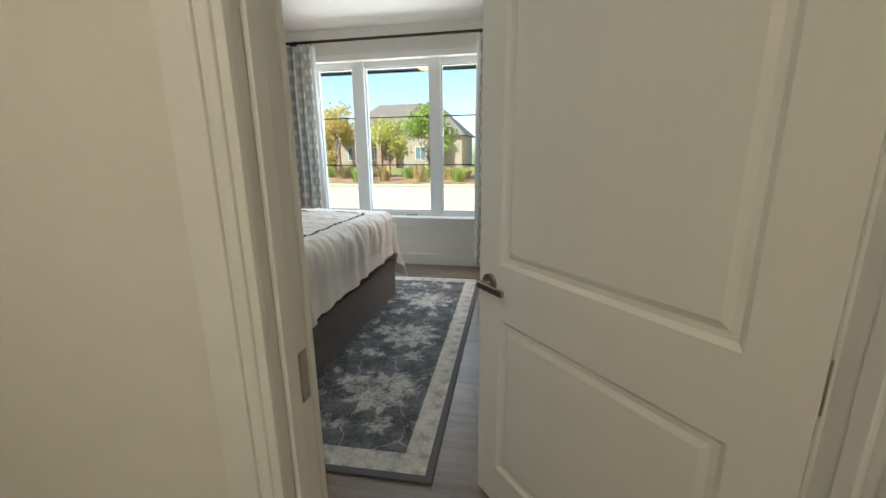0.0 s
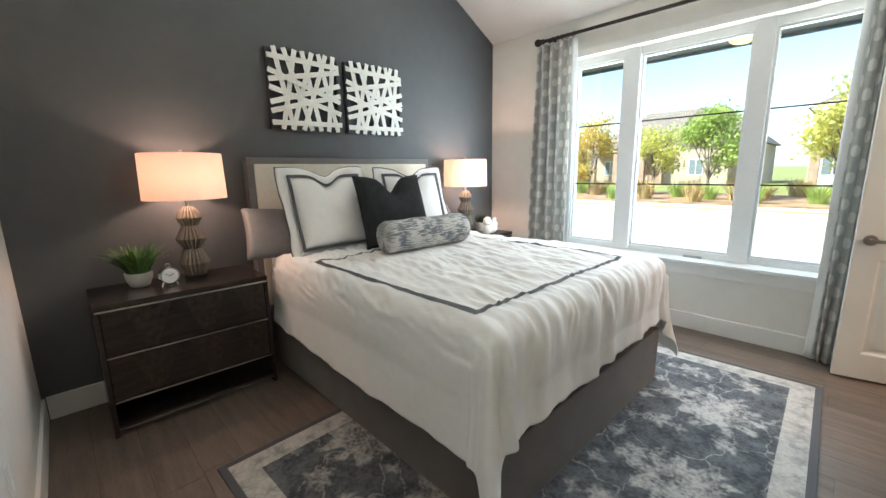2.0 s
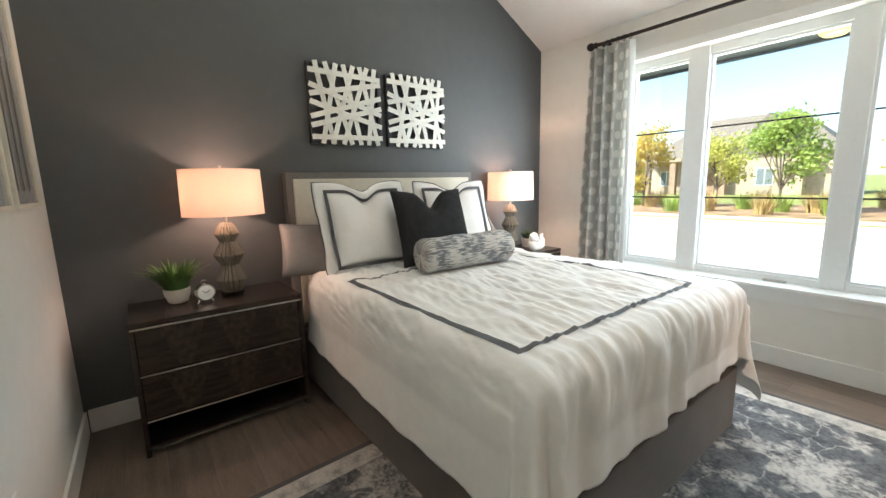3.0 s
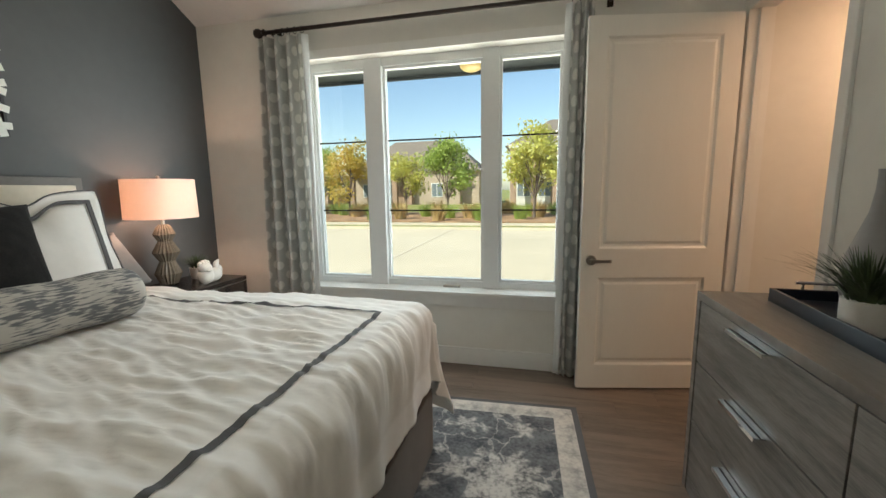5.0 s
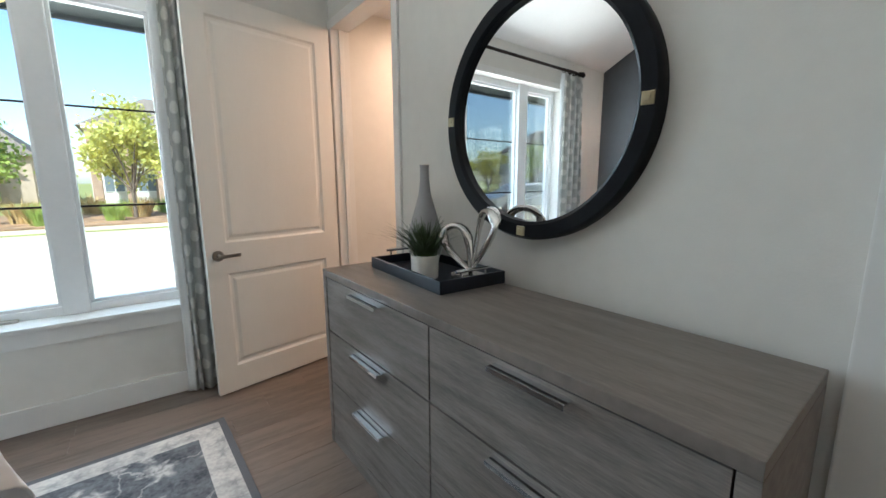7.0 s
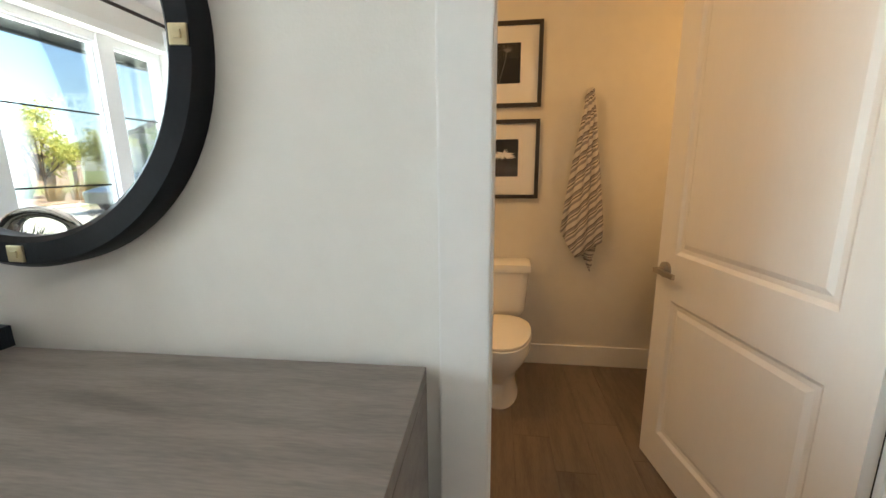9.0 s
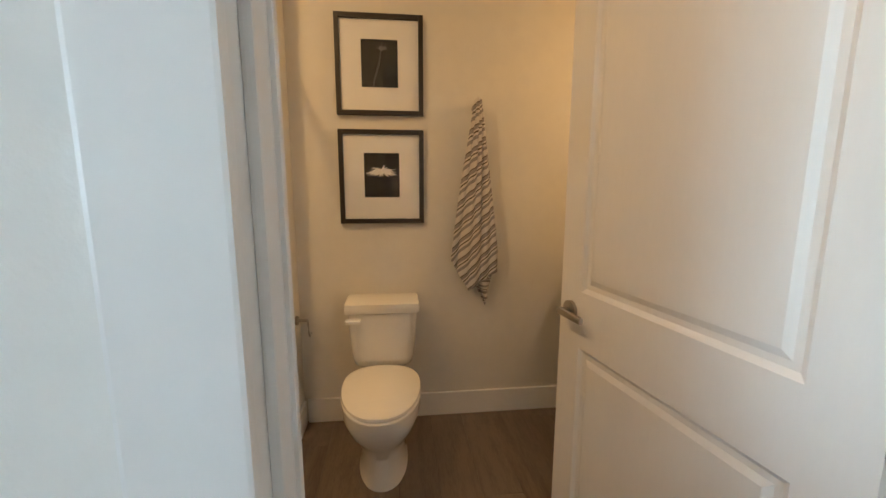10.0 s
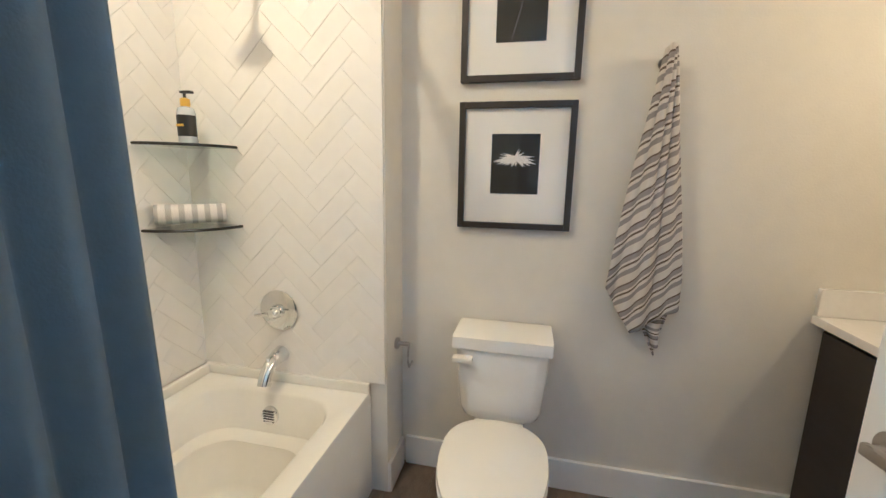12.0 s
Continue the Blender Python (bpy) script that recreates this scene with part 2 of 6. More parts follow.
def glass_mat(name, tint, gloss=0.06):
    m = bpy.data.materials.new(name)
    m.use_nodes = True
    nt = m.node_tree
    nt.nodes.remove(nt.nodes["Principled BSDF"])
    tr, gl, mx, fr = (nt.nodes.new(k) for k in ("ShaderNodeBsdfTransparent", "ShaderNodeBsdfGlossy", "ShaderNodeMixShader", "ShaderNodeFresnel"))
    tr.inputs[0].default_value = (*tint, 1)
    gl.inputs["Roughness"].default_value = 0.01
    fr.inputs[0].default_value = 1.45
    nt.links.new(math_node(nt, "MULTIPLY", fr.outputs[0], gloss / 0.04), mx.inputs[0])
    nt.links.new(tr.outputs[0], mx.inputs[1])
    nt.links.new(gl.outputs[0], mx.inputs[2])
    nt.links.new(mx.outputs[0], nt.nodes["Material Output"].inputs[0])
    return m


GLASS = glass_mat("window_glass", (0.93, 0.96, 0.95), 0.03)
SHELFGLASS = glass_mat("shelf_glass", (0.78, 0.86, 0.83), 0.06)
PICGLASS = glass_mat("picture_glass", (0.98, 0.98, 0.98), 0.02)
SMOKEGLASS = glass_mat("smoked_glass", (0.72, 0.72, 0.70), 0.08)


def rug_material():
    m, nt, b = base("rug_pile", 0.95)
    tc = nt.nodes.new("ShaderNodeTexCoord")
    obj = tc.outputs["Object"]
    warp = noise_node(nt, 11, 6, obj)
    vm = nt.nodes.new("ShaderNodeVectorMath")
    vm.operation = "MULTIPLY_ADD"
    nt.links.new(warp.outputs["Color"], vm.inputs[0])
    vm.inputs[1].default_value = (0.12, 0.12, 0)
    nt.links.new(obj, vm.inputs[2])
    sp = nt.nodes.new("ShaderNodeSeparateXYZ")
    nt.links.new(vm.outputs[0], sp.inputs[0])
    x, y = sp.outputs[0], sp.outputs[1]

    def flowers(px, py, ox, oy, size, petals):
        fx = math_node(nt, "SUBTRACT", math_node(nt, "FRACT", math_node(nt, "ADD", math_node(nt, "DIVIDE", x, px), ox)), 0.5)
        fy = math_node(nt, "SUBTRACT", math_node(nt, "FRACT", math_node(nt, "ADD", math_node(nt, "DIVIDE", y, py), oy)), 0.5)
        fx, fy = math_node(nt, "MULTIPLY", fx, px), math_node(nt, "MULTIPLY", fy, py)
        r = math_node(nt, "SQRT", math_node(nt, "ADD", math_node(nt, "MULTIPLY", fx, fx), math_node(nt, "MULTIPLY", fy, fy)))
        a = math_node(nt, "ARCTAN2", fy, fx)
        pet = math_node(nt, "MULTIPLY_ADD", math_node(nt, "COSINE", math_node(nt, "MULTIPLY", a, petals)), 0.17, 0.80)
        edge = math_node(nt, "SUBTRACT", math_node(nt, "MULTIPLY", pet, size), r)
        return math_node(nt, "MINIMUM", math_node(nt, "MAXIMUM", math_node(nt, "MULTIPLY", edge, 28), 0), 1)

    f1 = flowers(0.66, 0.74, 0.5, 0.5, 0.25, 10)
    f2 = flowers(0.33, 0.37, 0.22, 0.3, 0.095, 6)
    f3 = flowers(0.22, 0.2467, 0.1, 0.75, 0.058, 4)
    vor = nt.nodes.new("ShaderNodeTexVoronoi")
    vor.feature = "DISTANCE_TO_EDGE"
    vor.inputs["Scale"].default_value = 3.4
    nt.links.new(vm.outputs[0], vor.inputs["Vector"])
    vine = math_node(nt, "LESS_THAN", vor.outputs["Distance"], 0.012)
    vine = math_node(nt, "MULTIPLY", vine, 0.6)
    light = math_node(nt, "MAXIMUM", math_node(nt, "MAXIMUM", f1, f2), math_node(nt, "MAXIMUM", f3, vine))
    worn = noise_node(nt, 9, 6, obj)
    grain = noise_node(nt, 55, 3, obj)
    w = math_node(nt, "MULTIPLY_ADD", grain.outputs[0], 0.8, worn.outputs[0])
    wm = nt.nodes.new("ShaderNodeMapRange")
    wm.inputs[1].default_value, wm.inputs[2].default_value = 0.68, 1.08
    nt.links.new(w, wm.inputs[0])
    light = math_node(nt, "MULTIPLY", light, math_node(nt, "MULTIPLY_ADD", wm.outputs[0], 0.95, 0.12))
    field = mix_color(nt, wm.outputs[0], (0.046, 0.050, 0.056), (0.145, 0.15, 0.158))
    col = mix_color(nt, light, field, (0.47, 0.445, 0.415))
    # border bands
    so = nt.nodes.new("ShaderNodeSeparateXYZ")
    nt.links.new(obj, so.inputs[0])
    dx = math_node(nt, "SUBTRACT", 1.02, math_node(nt, "ABSOLUTE", so.outputs[0]))
    dy = math_node(nt, "SUBTRACT", 1.42, math_node(nt, "ABSOLUTE", so.outputs[1]))
    d = math_node(nt, "MINIMUM", dx, dy)
    band = math_node(nt, "MULTIPLY", math_node(nt, "GREATER_THAN", d, 0.035), math_node(nt, "LESS_THAN", d, 0.15))
    f4 = flowers(0.11, 0.123, 0.3, 0.3, 0.05, 5)
    bandcol = mix_color(nt, math_node(nt, "MULTIPLY", f4, 0.55), mix_color(nt, wm.outputs[0], (0.36, 0.34, 0.32), (0.55, 0.52, 0.47)), (0.13, 0.135, 0.14))
    col = mix_color(nt, band, col, bandcol)
    rim = math_node(nt, "LESS_THAN", d, 0.035)
    col = mix_color(nt, rim, col, (0.10, 0.10, 0.105))
    nt.links.new(col, b.inputs["Base Color"])
    bp = nt.nodes.new("ShaderNodeBump")
    bp.inputs["Strength"].default_value, bp.inputs["Distance"].default_value = 0.5, 0.004
    pile = noise_node(nt, 400, 2, obj)
    nt.links.new(pile.outputs[0], bp.inputs["Height"])
    nt.links.new(bp.outputs[0], b.inputs["Normal"])
    return m


RUGM = rug_material()


def drape_material():
    # grey cloth with rows of pale pointed ovals
    m, nt, b = base("drape_cloth", 0.9)
    tc = nt.nodes.new("ShaderNodeTexCoord")
    sp = nt.nodes.new("ShaderNodeSeparateXYZ")
    nt.links.new(tc.outputs["UV"], sp.inputs[0])
    u, v = math_node(nt, "DIVIDE", sp.outputs[0], 0.14), math_node(nt, "DIVIDE", sp.outputs[1], 0.165)

    def ovals(ou, ov):
        fu = math_node(nt, "SUBTRACT", math_node(nt, "FRACT", math_node(nt, "ADD", u, ou)), 0.5)
        fv = math_node(nt, "SUBTRACT", math_node(nt, "FRACT", math_node(nt, "ADD", v, ov)), 0.5)
        s = math_node(nt, "ADD", math_node(nt, "MULTIPLY", math_node(nt, "MULTIPLY", fu, fu), 7.5), math_node(nt, "MULTIPLY", math_node(nt, "MULTIPLY", fv, fv), 7.5))
        return math_node(nt, "MINIMUM", math_node(nt, "MAXIMUM", math_node(nt, "MULTIPLY", math_node(nt, "SUBTRACT", 0.44, s), 5), 0), 1)
    o = math_node(nt, "MAXIMUM", ovals(0, 0), ovals(0.5, 0.5))
    g = noise_node(nt, 60, 3, tc.outputs["UV"])
    lightc = mix_color(nt, g.outputs[0], (0.74, 0.74, 0.70), (0.84, 0.83, 0.79))
    dark = mix_color(nt, g.outputs[0], (0.49, 0.495, 0.475), (0.58, 0.585, 0.56))
    nt.links.new(mix_color(nt, o, dark, lightc), b.inputs["Base Color"])
    tr = nt.nodes.new("ShaderNodeBsdfTranslucent")
    nt.links.new(mix_color(nt, o, dark, lightc), tr.inputs[0])
    mx = nt.nodes.new("ShaderNodeMixShader")
    mx.inputs[0].default_value = 0.38
    nt.links.new(b.outputs[0], mx.inputs[1])
    nt.links.new(tr.outputs[0], mx.inputs[2])
    nt.links.new(mx.outputs[0], nt.nodes["Material Output"].inputs[0])
    return m


DRAPE = drape_material()


def stripe_material(name, axis, period, cols, wob=0.0, rough=0.95):
    m, nt, b = base(name, rough)
    tc = nt.nodes.new("ShaderNodeTexCoord")
    sp = nt.nodes.new("ShaderNodeSeparateXYZ")
    nt.links.new(tc.outputs["UV"], sp.inputs[0])
    v = sp.outputs[axis]
    if wob:
        v = math_node(nt, "MULTIPLY_ADD", noise_node(nt, 30, 2, tc.outputs["UV"]).outputs[0], wob, v)
    f = math_node(nt, "FRACT", math_node(nt, "DIVIDE", v, period))
    ramp = nt.nodes.new("ShaderNodeValToRGB")
    ramp.color_ramp.interpolation = "CONSTANT"
    els = ramp.color_ramp.elements
    for i, (p, c) in enumerate(cols):
        e = els[i] if i < 2 else els.new(p)
        e.position, e.color = p, (*c, 1)
    nt.links.new(f, ramp.inputs[0])
    nt.links.new(ramp.outputs[0], b.inputs["Base Color"])
    bp = nt.nodes.new("ShaderNodeBump")
    bp.inputs["Strength"].default_value, bp.inputs["Distance"].default_value = 0.6, 0.003
    nt.links.new(noise_node(nt, 260, 2, tc.outputs["UV"]).outputs[0], bp.inputs["Height"])
    nt.links.new(bp.outputs[0], b.inputs["Normal"])
    return m


_W, _G, _B = (0.62, 0.58, 0.53), (0.28, 0.26, 0.26), (0.13, 0.10, 0.085)
TOWELM = stripe_material("striped_terry", 1, 0.105, [(0, _W), (0.22, _G), (0.40, _W), (0.52, _B), (0.60, _W), (0.68, _G), (0.86, _B), (0.92, _W)], 0.004)
ROLLM = stripe_material("striped_terry_roll", 0, 0.042, [(0, (0.66, 0.64, 0.62)), (0.55, (0.42, 0.41, 0.41))], 0.004)


def bolster_material():
    m, nt, b = base("bolster_ikat", 0.85)
    tc = nt.nodes.new("ShaderNodeTexCoord")
    mp = nt.nodes.new("ShaderNodeMapping")
    nt.links.new(tc.outputs["UV"], mp.inputs[0])
    mp.inputs["Scale"].default_value = (16, 120, 1)
    n = noise_node(nt, 1.0, 3, mp.outputs[0])
    big = noise_node(nt, 8, 2, tc.outputs["UV"])
    s = math_node(nt, "MULTIPLY_ADD", big.outputs[0], 0.7, n.outputs[0])
    r = nt.nodes.new("ShaderNodeValToRGB")
    r.color_ramp.elements[0].position, r.color_ramp.elements[1].position = 0.80, 0.90
    r.color_ramp.elements[0].color, r.color_ramp.elements[1].color = (0.16, 0.17, 0.185, 1), (0.55, 0.54, 0.51, 1)
    nt.links.new(s, r.inputs[0])
    nt.links.new(r.outputs[0], b.inputs["Base Color"])
    return m


BOLSTERM = bolster_material()


# ---- builders ----
def box(bm, x0, y0, z0, x1, y1, z1, bev=0.0):
    r = bmesh.ops.create_cube(bm, size=1)
    bmesh.ops.scale(bm, verts=r["verts"], vec=(abs(x1 - x0), abs(y1 - y0), abs(z1 - z0)))
    bmesh.ops.translate(bm, verts=r["verts"], vec=((x0 + x1) / 2, (y0 + y1) / 2, (z0 + z1) / 2))
    if bev:
        es = list({e for v in r["verts"] for e in v.link_edges})
        bmesh.ops.bevel(bm, geom=es, offset=bev, segments=2, affect="EDGES", profile=0.7)
    return bm


def B(*a, bev=0.0):
    return box(bmesh.new(), *a, bev=bev)


def lathe(profile, n=32, star=None, bm=None):
    """profile: (radius, z) pairs; star: depth of ribs as a share of the radius."""
    bm = bm or bmesh.new()
    rings = []
    for r, z in profile:
        ring = []
        for i in range(n):
            k = r * (1 - (star or 0) * (i % 2))
            ring.append(bm.verts.new((k * math.cos(2 * math.pi * i / n), k * math.sin(2 * math.pi * i / n), z)))
        rings.append(ring)
    for a, b in zip(rings, rings[1:]):
        for i in range(n):
            bm.faces.new((a[i], a[(i + 1) % n], b[(i + 1) % n], b[i]))
    bm.faces.new(list(reversed(rings[0])))
    bm.faces.new(rings[-1])
    return bm


def rod(bm, p, q, r, n=12, r2=None):
    p, q = Vector(p), Vector(q)
    d = q - p
    res = bmesh.ops.create_cone(bm, cap_ends=True, segments=n, radius1=r, radius2=r if r2 is None else r2, depth=d.length)
    m = Matrix.Translation((p + q) / 2) @ d.to_track_quat("Z", "Y").to_matrix().to_4x4()
    bmesh.ops.transform(bm, matrix=m, verts=res["verts"])
    return bm


def tube(bm, pts, r, n=10, flat=1.0):
    rings = []
    for i, p in enumerate(pts):
        p = Vector(p)
        d = (Vector(pts[min(i + 1, len(pts) - 1)]) - Vector(pts[max(i - 1, 0)])).normalized()
        side = d.cross(Vector((0.13, 0.2, 1))).normalized()
        up = side.cross(d).normalized()
        rr = r[i] if isinstance(r, (list, tuple)) else r
        rings.append([bm.verts.new(p + side * math.cos(2 * math.pi * k / n) * rr + up * math.sin(2 * math.pi * k / n) * rr * flat) for k in range(n)])
    for a, b in zip(rings, rings[1:]):
        for k in range(n):
            bm.faces.new((a[k], a[(k + 1) % n], b[(k + 1) % n], b[k]))
    bm.faces.new(list(reversed(rings[0])))
    bm.faces.new(rings[-1])
    return bm


def grid(fn, nu, nv, uv=None):
    bm = bmesh.new()
    vs = [[bm.verts.new(fn(i / nu, j / nv)) for j in range(nv + 1)] for i in range(nu + 1)]
    lay = bm.loops.layers.uv.new("UVMap") if uv else None
    for i in range(nu):
        for j in range(nv):
            f = bm.faces.new((vs[i][j], vs[i + 1][j], vs[i + 1][j + 1], vs[i][j + 1]))
            if uv:
                for l, (a, c) in zip(f.loops, ((i, j), (i + 1, j), (i + 1, j + 1), (i, j + 1))):
                    l[lay].uv = uv(a / nu, c / nv)
    return bm


def mesh(name, bm, material, smooth=False, angle=None):
    bmesh.ops.recalc_face_normals(bm, faces=bm.faces)
    me = bpy.data.meshes.new(name)
    if smooth:
        for f in bm.faces:
            f.smooth = True
        if angle:
            for e in bm.edges:
                if len(e.link_faces) == 2 and e.calc_face_angle() > radians(angle):
                    e.smooth = False
    bm.to_mesh(me)
    bm.free()
    me.materials.append(material)
    return new(name, me)


def part(name, bm, material, parent, label="", smooth=False, angle=40):
    ob = mesh(name, bm, material, smooth, angle)
    ob.parent = parent
    if label:
        ob["label"] = label
    return ob


def thing(name, m, label, category, group="", kind=""):
    ob = new(name)
    ob.matrix_world = m if isinstance(m, Matrix) else pose(*m)
    ob.empty_display_size = 0.1
    return tagged(ob, label, category, group, kind)


def solo(name, bm, material, label, category, group="", kind="", smooth=False, angle=40):
    return tagged(mesh(name, bm, material, smooth, angle), label, category, group, kind)


def structure(name, bm, material, label="", category=""):
    return tagged(mesh(name, bm, material), label or name.replace("_", " "), category or name.split("_")[0], kind="structure")


# ---- the large structure ----
L, R, W, NEAR, BX, CZ = -2.92, 1.14, 4.63, 0.60, 2.99, 2.76
T = 0.12
TOPZ = 3.4


def wall_boxes(axis, plane, depth, a0, a1, z1, holes):
    """A wall along an axis from a0 to a1, thickness from plane to plane+depth, with holes (b0, b1, z0, z1)."""
    bm = bmesh.new()

    def bit(u0, u1, z0, z1):
        if u1 - u0 < 1e-4 or z1 - z0 < 1e-4:
            return
        if axis == "x":
            box(bm, u0, plane, z0, u1, plane + depth, z1)
        else:
            box(bm, plane, u0, z0, plane + depth, u1, z1)
    at = a0
    for b0, b1, z0, zt in sorted(holes):
        bit(at, b0, 0, z1)
        bit(b0, b1, 0, z0)
        bit(b0, b1, zt, z1)
        at = b1
    bit(at, a1, 0, z1)
    return bm


WX0, WX1, WZ0, WZ1 = -2.00, 0.12, 0.58, 2.43
structure("wall_north", wall_boxes("x", W, 0.22, L - T, 1.26, TOPZ + 0.2, [(WX0, WX1, WZ0, WZ1)]), WALL, "white painted wall with the wide bedroom window", "wall")
structure("wall_west", wall_boxes("y", L - T, T, NEAR - T, W, TOPZ + 0.2, []), DARKWALL, "charcoal accent wall behind the bed", "wall")
structure("wall_south", wall_boxes("x", NEAR - T, T, L, R + T, TOPZ + 0.2, [(0.162, 1.126, 0, 2.46)]), WALL, "white painted wall with the entry door", "wall")
structure("wall_east", wall_boxes("y", R, T, NEAR, W, TOPZ + 0.2, [(0.74, 1.668, 0, 2.46), (3.69, 4.585, 0, 2.46)]), WALL, "white painted wall with closet and bath doorways", "wall")
bm = bmesh.new()
box(bm, L - T, NEAR - T, TOPZ, R + T, 3.48, TOPZ + 0.12)
vs = [bm.verts.new(p) for p in ((L - T, 3.45, TOPZ), (R + T, 3.45, TOPZ), (R + T, W + 0.02, CZ), (L - T, W + 0.02, CZ),
                                (L - T, 3.45, TOPZ + 0.12), (R + T, 3.45, TOPZ + 0.12), (R + T, W + 0.02, CZ + 0.12), (L - T, W + 0.02, CZ + 0.12))]
for q in ((0, 1, 2, 3), (4, 5, 6, 7), (0, 1, 5, 4), (1, 2, 6, 5), (2, 3, 7, 6), (3, 0, 4, 7)):
    bm.faces.new([vs[i] for i in q])
structure("ceiling", bm, CEIL, "white vaulted bedroom ceiling sloping to the window", "ceiling")
# bath shell
BN, BS = 2.93, -0.10
structure("wall_bath_east", B(BX, BS - T, 0, BX + T, BN + T, 2.8), BATHWALL, "cream painted bathroom wall behind the toilet", "wall")
structure("wall_bath_north", B(R + T, BN, 0, BX, BN + T, 2.8), BATHWALL, "bathroom wall behind the tub", "wall")
structure("wall_bath_south", B(R + T, BS - T, 0, BX, BS, 2.8), BATHWALL, "bathroom wall by the vanity", "wall")
structure("wall_bath_wet", B(2.785, 2.07, 0, BX, BN, 2.7), BATHWALL, "painted plumbing wall at the tub end", "wall")
structure("wall_bath_west", B(R, BS - T, 0, R + T, NEAR - T, 2.8), BATHWALL, "bathroom wall by the entry", "wall")
structure("ceiling_bath", B(R + T, BS, 2.7, BX, BN, 2.8), CEIL, "white bathroom ceiling", "ceiling")
# closet shell
structure("wall_closet_north", wall_boxes("x", 4.60, 0.12, R + T, 3.1, 2.8, [(1.66, 2.26, 1.82, 2.34)]), WALL, "closet wall lit warmly by its ceiling light", "wall")
structure("wall_closet_east", B(3.1, BN + T, 0, 3.22, 4.72, 2.8), WALL, "closet end wall", "wall")
structure("ceiling_closet", B(R + T, BN + T, 2.62, 3.1, 4.6, 2.74), CEIL, "white closet ceiling", "ceiling")
# hall shell
structure("wall_hall_west", B(-0.92, -1.5, 0, -0.8, NEAR - T, 2.8), WALL, "hall side wall", "wall")
structure("wall_hall_east", B(1.3, -1.5, 0, 1.42, BS - T, 2.8), WALL, "hall side wall", "wall")
structure("wall_hall_jog", B(R + T, BS - T - 0.14, 0, 1.42, BS - T, 2.8), WALL, "short hall wall", "wall")
structure("wall_hall_south", B(-0.92, -1.62, 0, 1.42, -1.5, 2.8), WALL, "hall end wall", "wall")
structure("ceiling_hall", B(-0.92, -1.62, 2.62, 1.42, NEAR - T, 2.74), CEIL, "white hall ceiling", "ceiling")
floor = structure("floor", B(L - T, -1.62, -0.12, 3.22, W + 0.2, -0.004), SUBFLOOR, "grey-brown plank floor", "floor")


def baseboard(name, x0, y0, x1, y1, side):
    bm = bmesh.new()
    t, h = 0.016, 0.14
    dx, dy = side
    box(bm, min(x0, x1) if dx == 0 else x0, min(y0, y1) if dy == 0 else y0, 0, max(x0, x1) if dx == 0 else x0 + dx * t, max(y0, y1) if dy == 0 else y0 + dy * t, h, bev=0.004)
    structure(name, bm, TRIM, "white painted baseboard", "baseboard")


baseboard("baseboard", L + 0.02, W, R, W, (0, -1))
baseboard("baseboard", L, NEAR + 0.02, L, W - 0.02, (1, 0))
baseboard("baseboard", L + 0.02, NEAR, 0.14, NEAR, (0, 1))
baseboard("baseboard", R, 1.775, R, 3.61, (-1, 0))
baseboard("baseboard", BX, BS, BX, 2.05, (-1, 0))
baseboard("baseboard", 2.785, 2.07, BX - 0.02, 2.07, (0, -1))


def casing(name, axis, plane, out, a0, a1, top, w=0.085, t=0.018, label="white painted door casing"):
    bm = bmesh.new()
    lo, hi = (plane, plane + out * t)

    def strip(u0, u1, z0, z1):
        if axis == "x":
            box(bm, u0, lo, z0, u1, hi, z1, bev=0.005)
        else:
            box(bm, lo, u0, z0, hi, u1, z1, bev=0.005)
    strip(a0 - w, a0 + 0.006, 0, top + w)
    strip(a1 - 0.006, a1 + w, 0, top + w)
    strip(a0 + 0.006, a1 - 0.006, top - 0.006, top + w)
    # raised bead and back band of the moulding
    if w > 0.11:
        hi = plane + out * (t + 0.007)
        for k0, k1 in ((0.10, 0.26), (0.36, 0.46)):
            strip(a0 - w * k1, a0 - w * k0, 0, top + w * k0)
            strip(a1 + w * k0, a1 + w * k1, 0, top + w * k0)
            strip(a0 - w * k1, a1 + w * k1, top + w * k0, top + w * k1)
    structure(name, bm, TRIM, label, "door casing")


def jamb(name, axis, p0, p1, a0, a1, top, stop):
    """Lining of an opening with a door stop at depth stop."""
    bm = bmesh.new()
    for u0, u1 in ((a0 - 0.001, a0 + 0.014), (a1 - 0.014, a1 + 0.001)):
        if axis == "x":
            box(bm, u0, p0, 0, u1, p1, top)
        else:
            box(bm, p0, u0, 0, p1, u1, top)
    if axis == "x":
        box(bm, a0 + 0.014, p0, top - 0.014, a1 - 0.014, p1, top + 0.001)
    else:
        box(bm, p0, a0 + 0.014, top - 0.014, p1, a1 - 0.014, top + 0.001)
    for u0, u1 in ((a0 + 0.014, a0 + 0.026), (a1 - 0.026, a1 - 0.014)):
        if axis == "x":
            box(bm, u0, stop - 0.018, 0, u1, stop + 0.018, top - 0.014, bev=0.004)
        else:
            box(bm, stop - 0.018, u0, 0, stop + 0.018, u1, top - 0.014, bev=0.004)
    structure(name, bm, TRIM, "white painted door jamb with stop moulding", "door jamb")


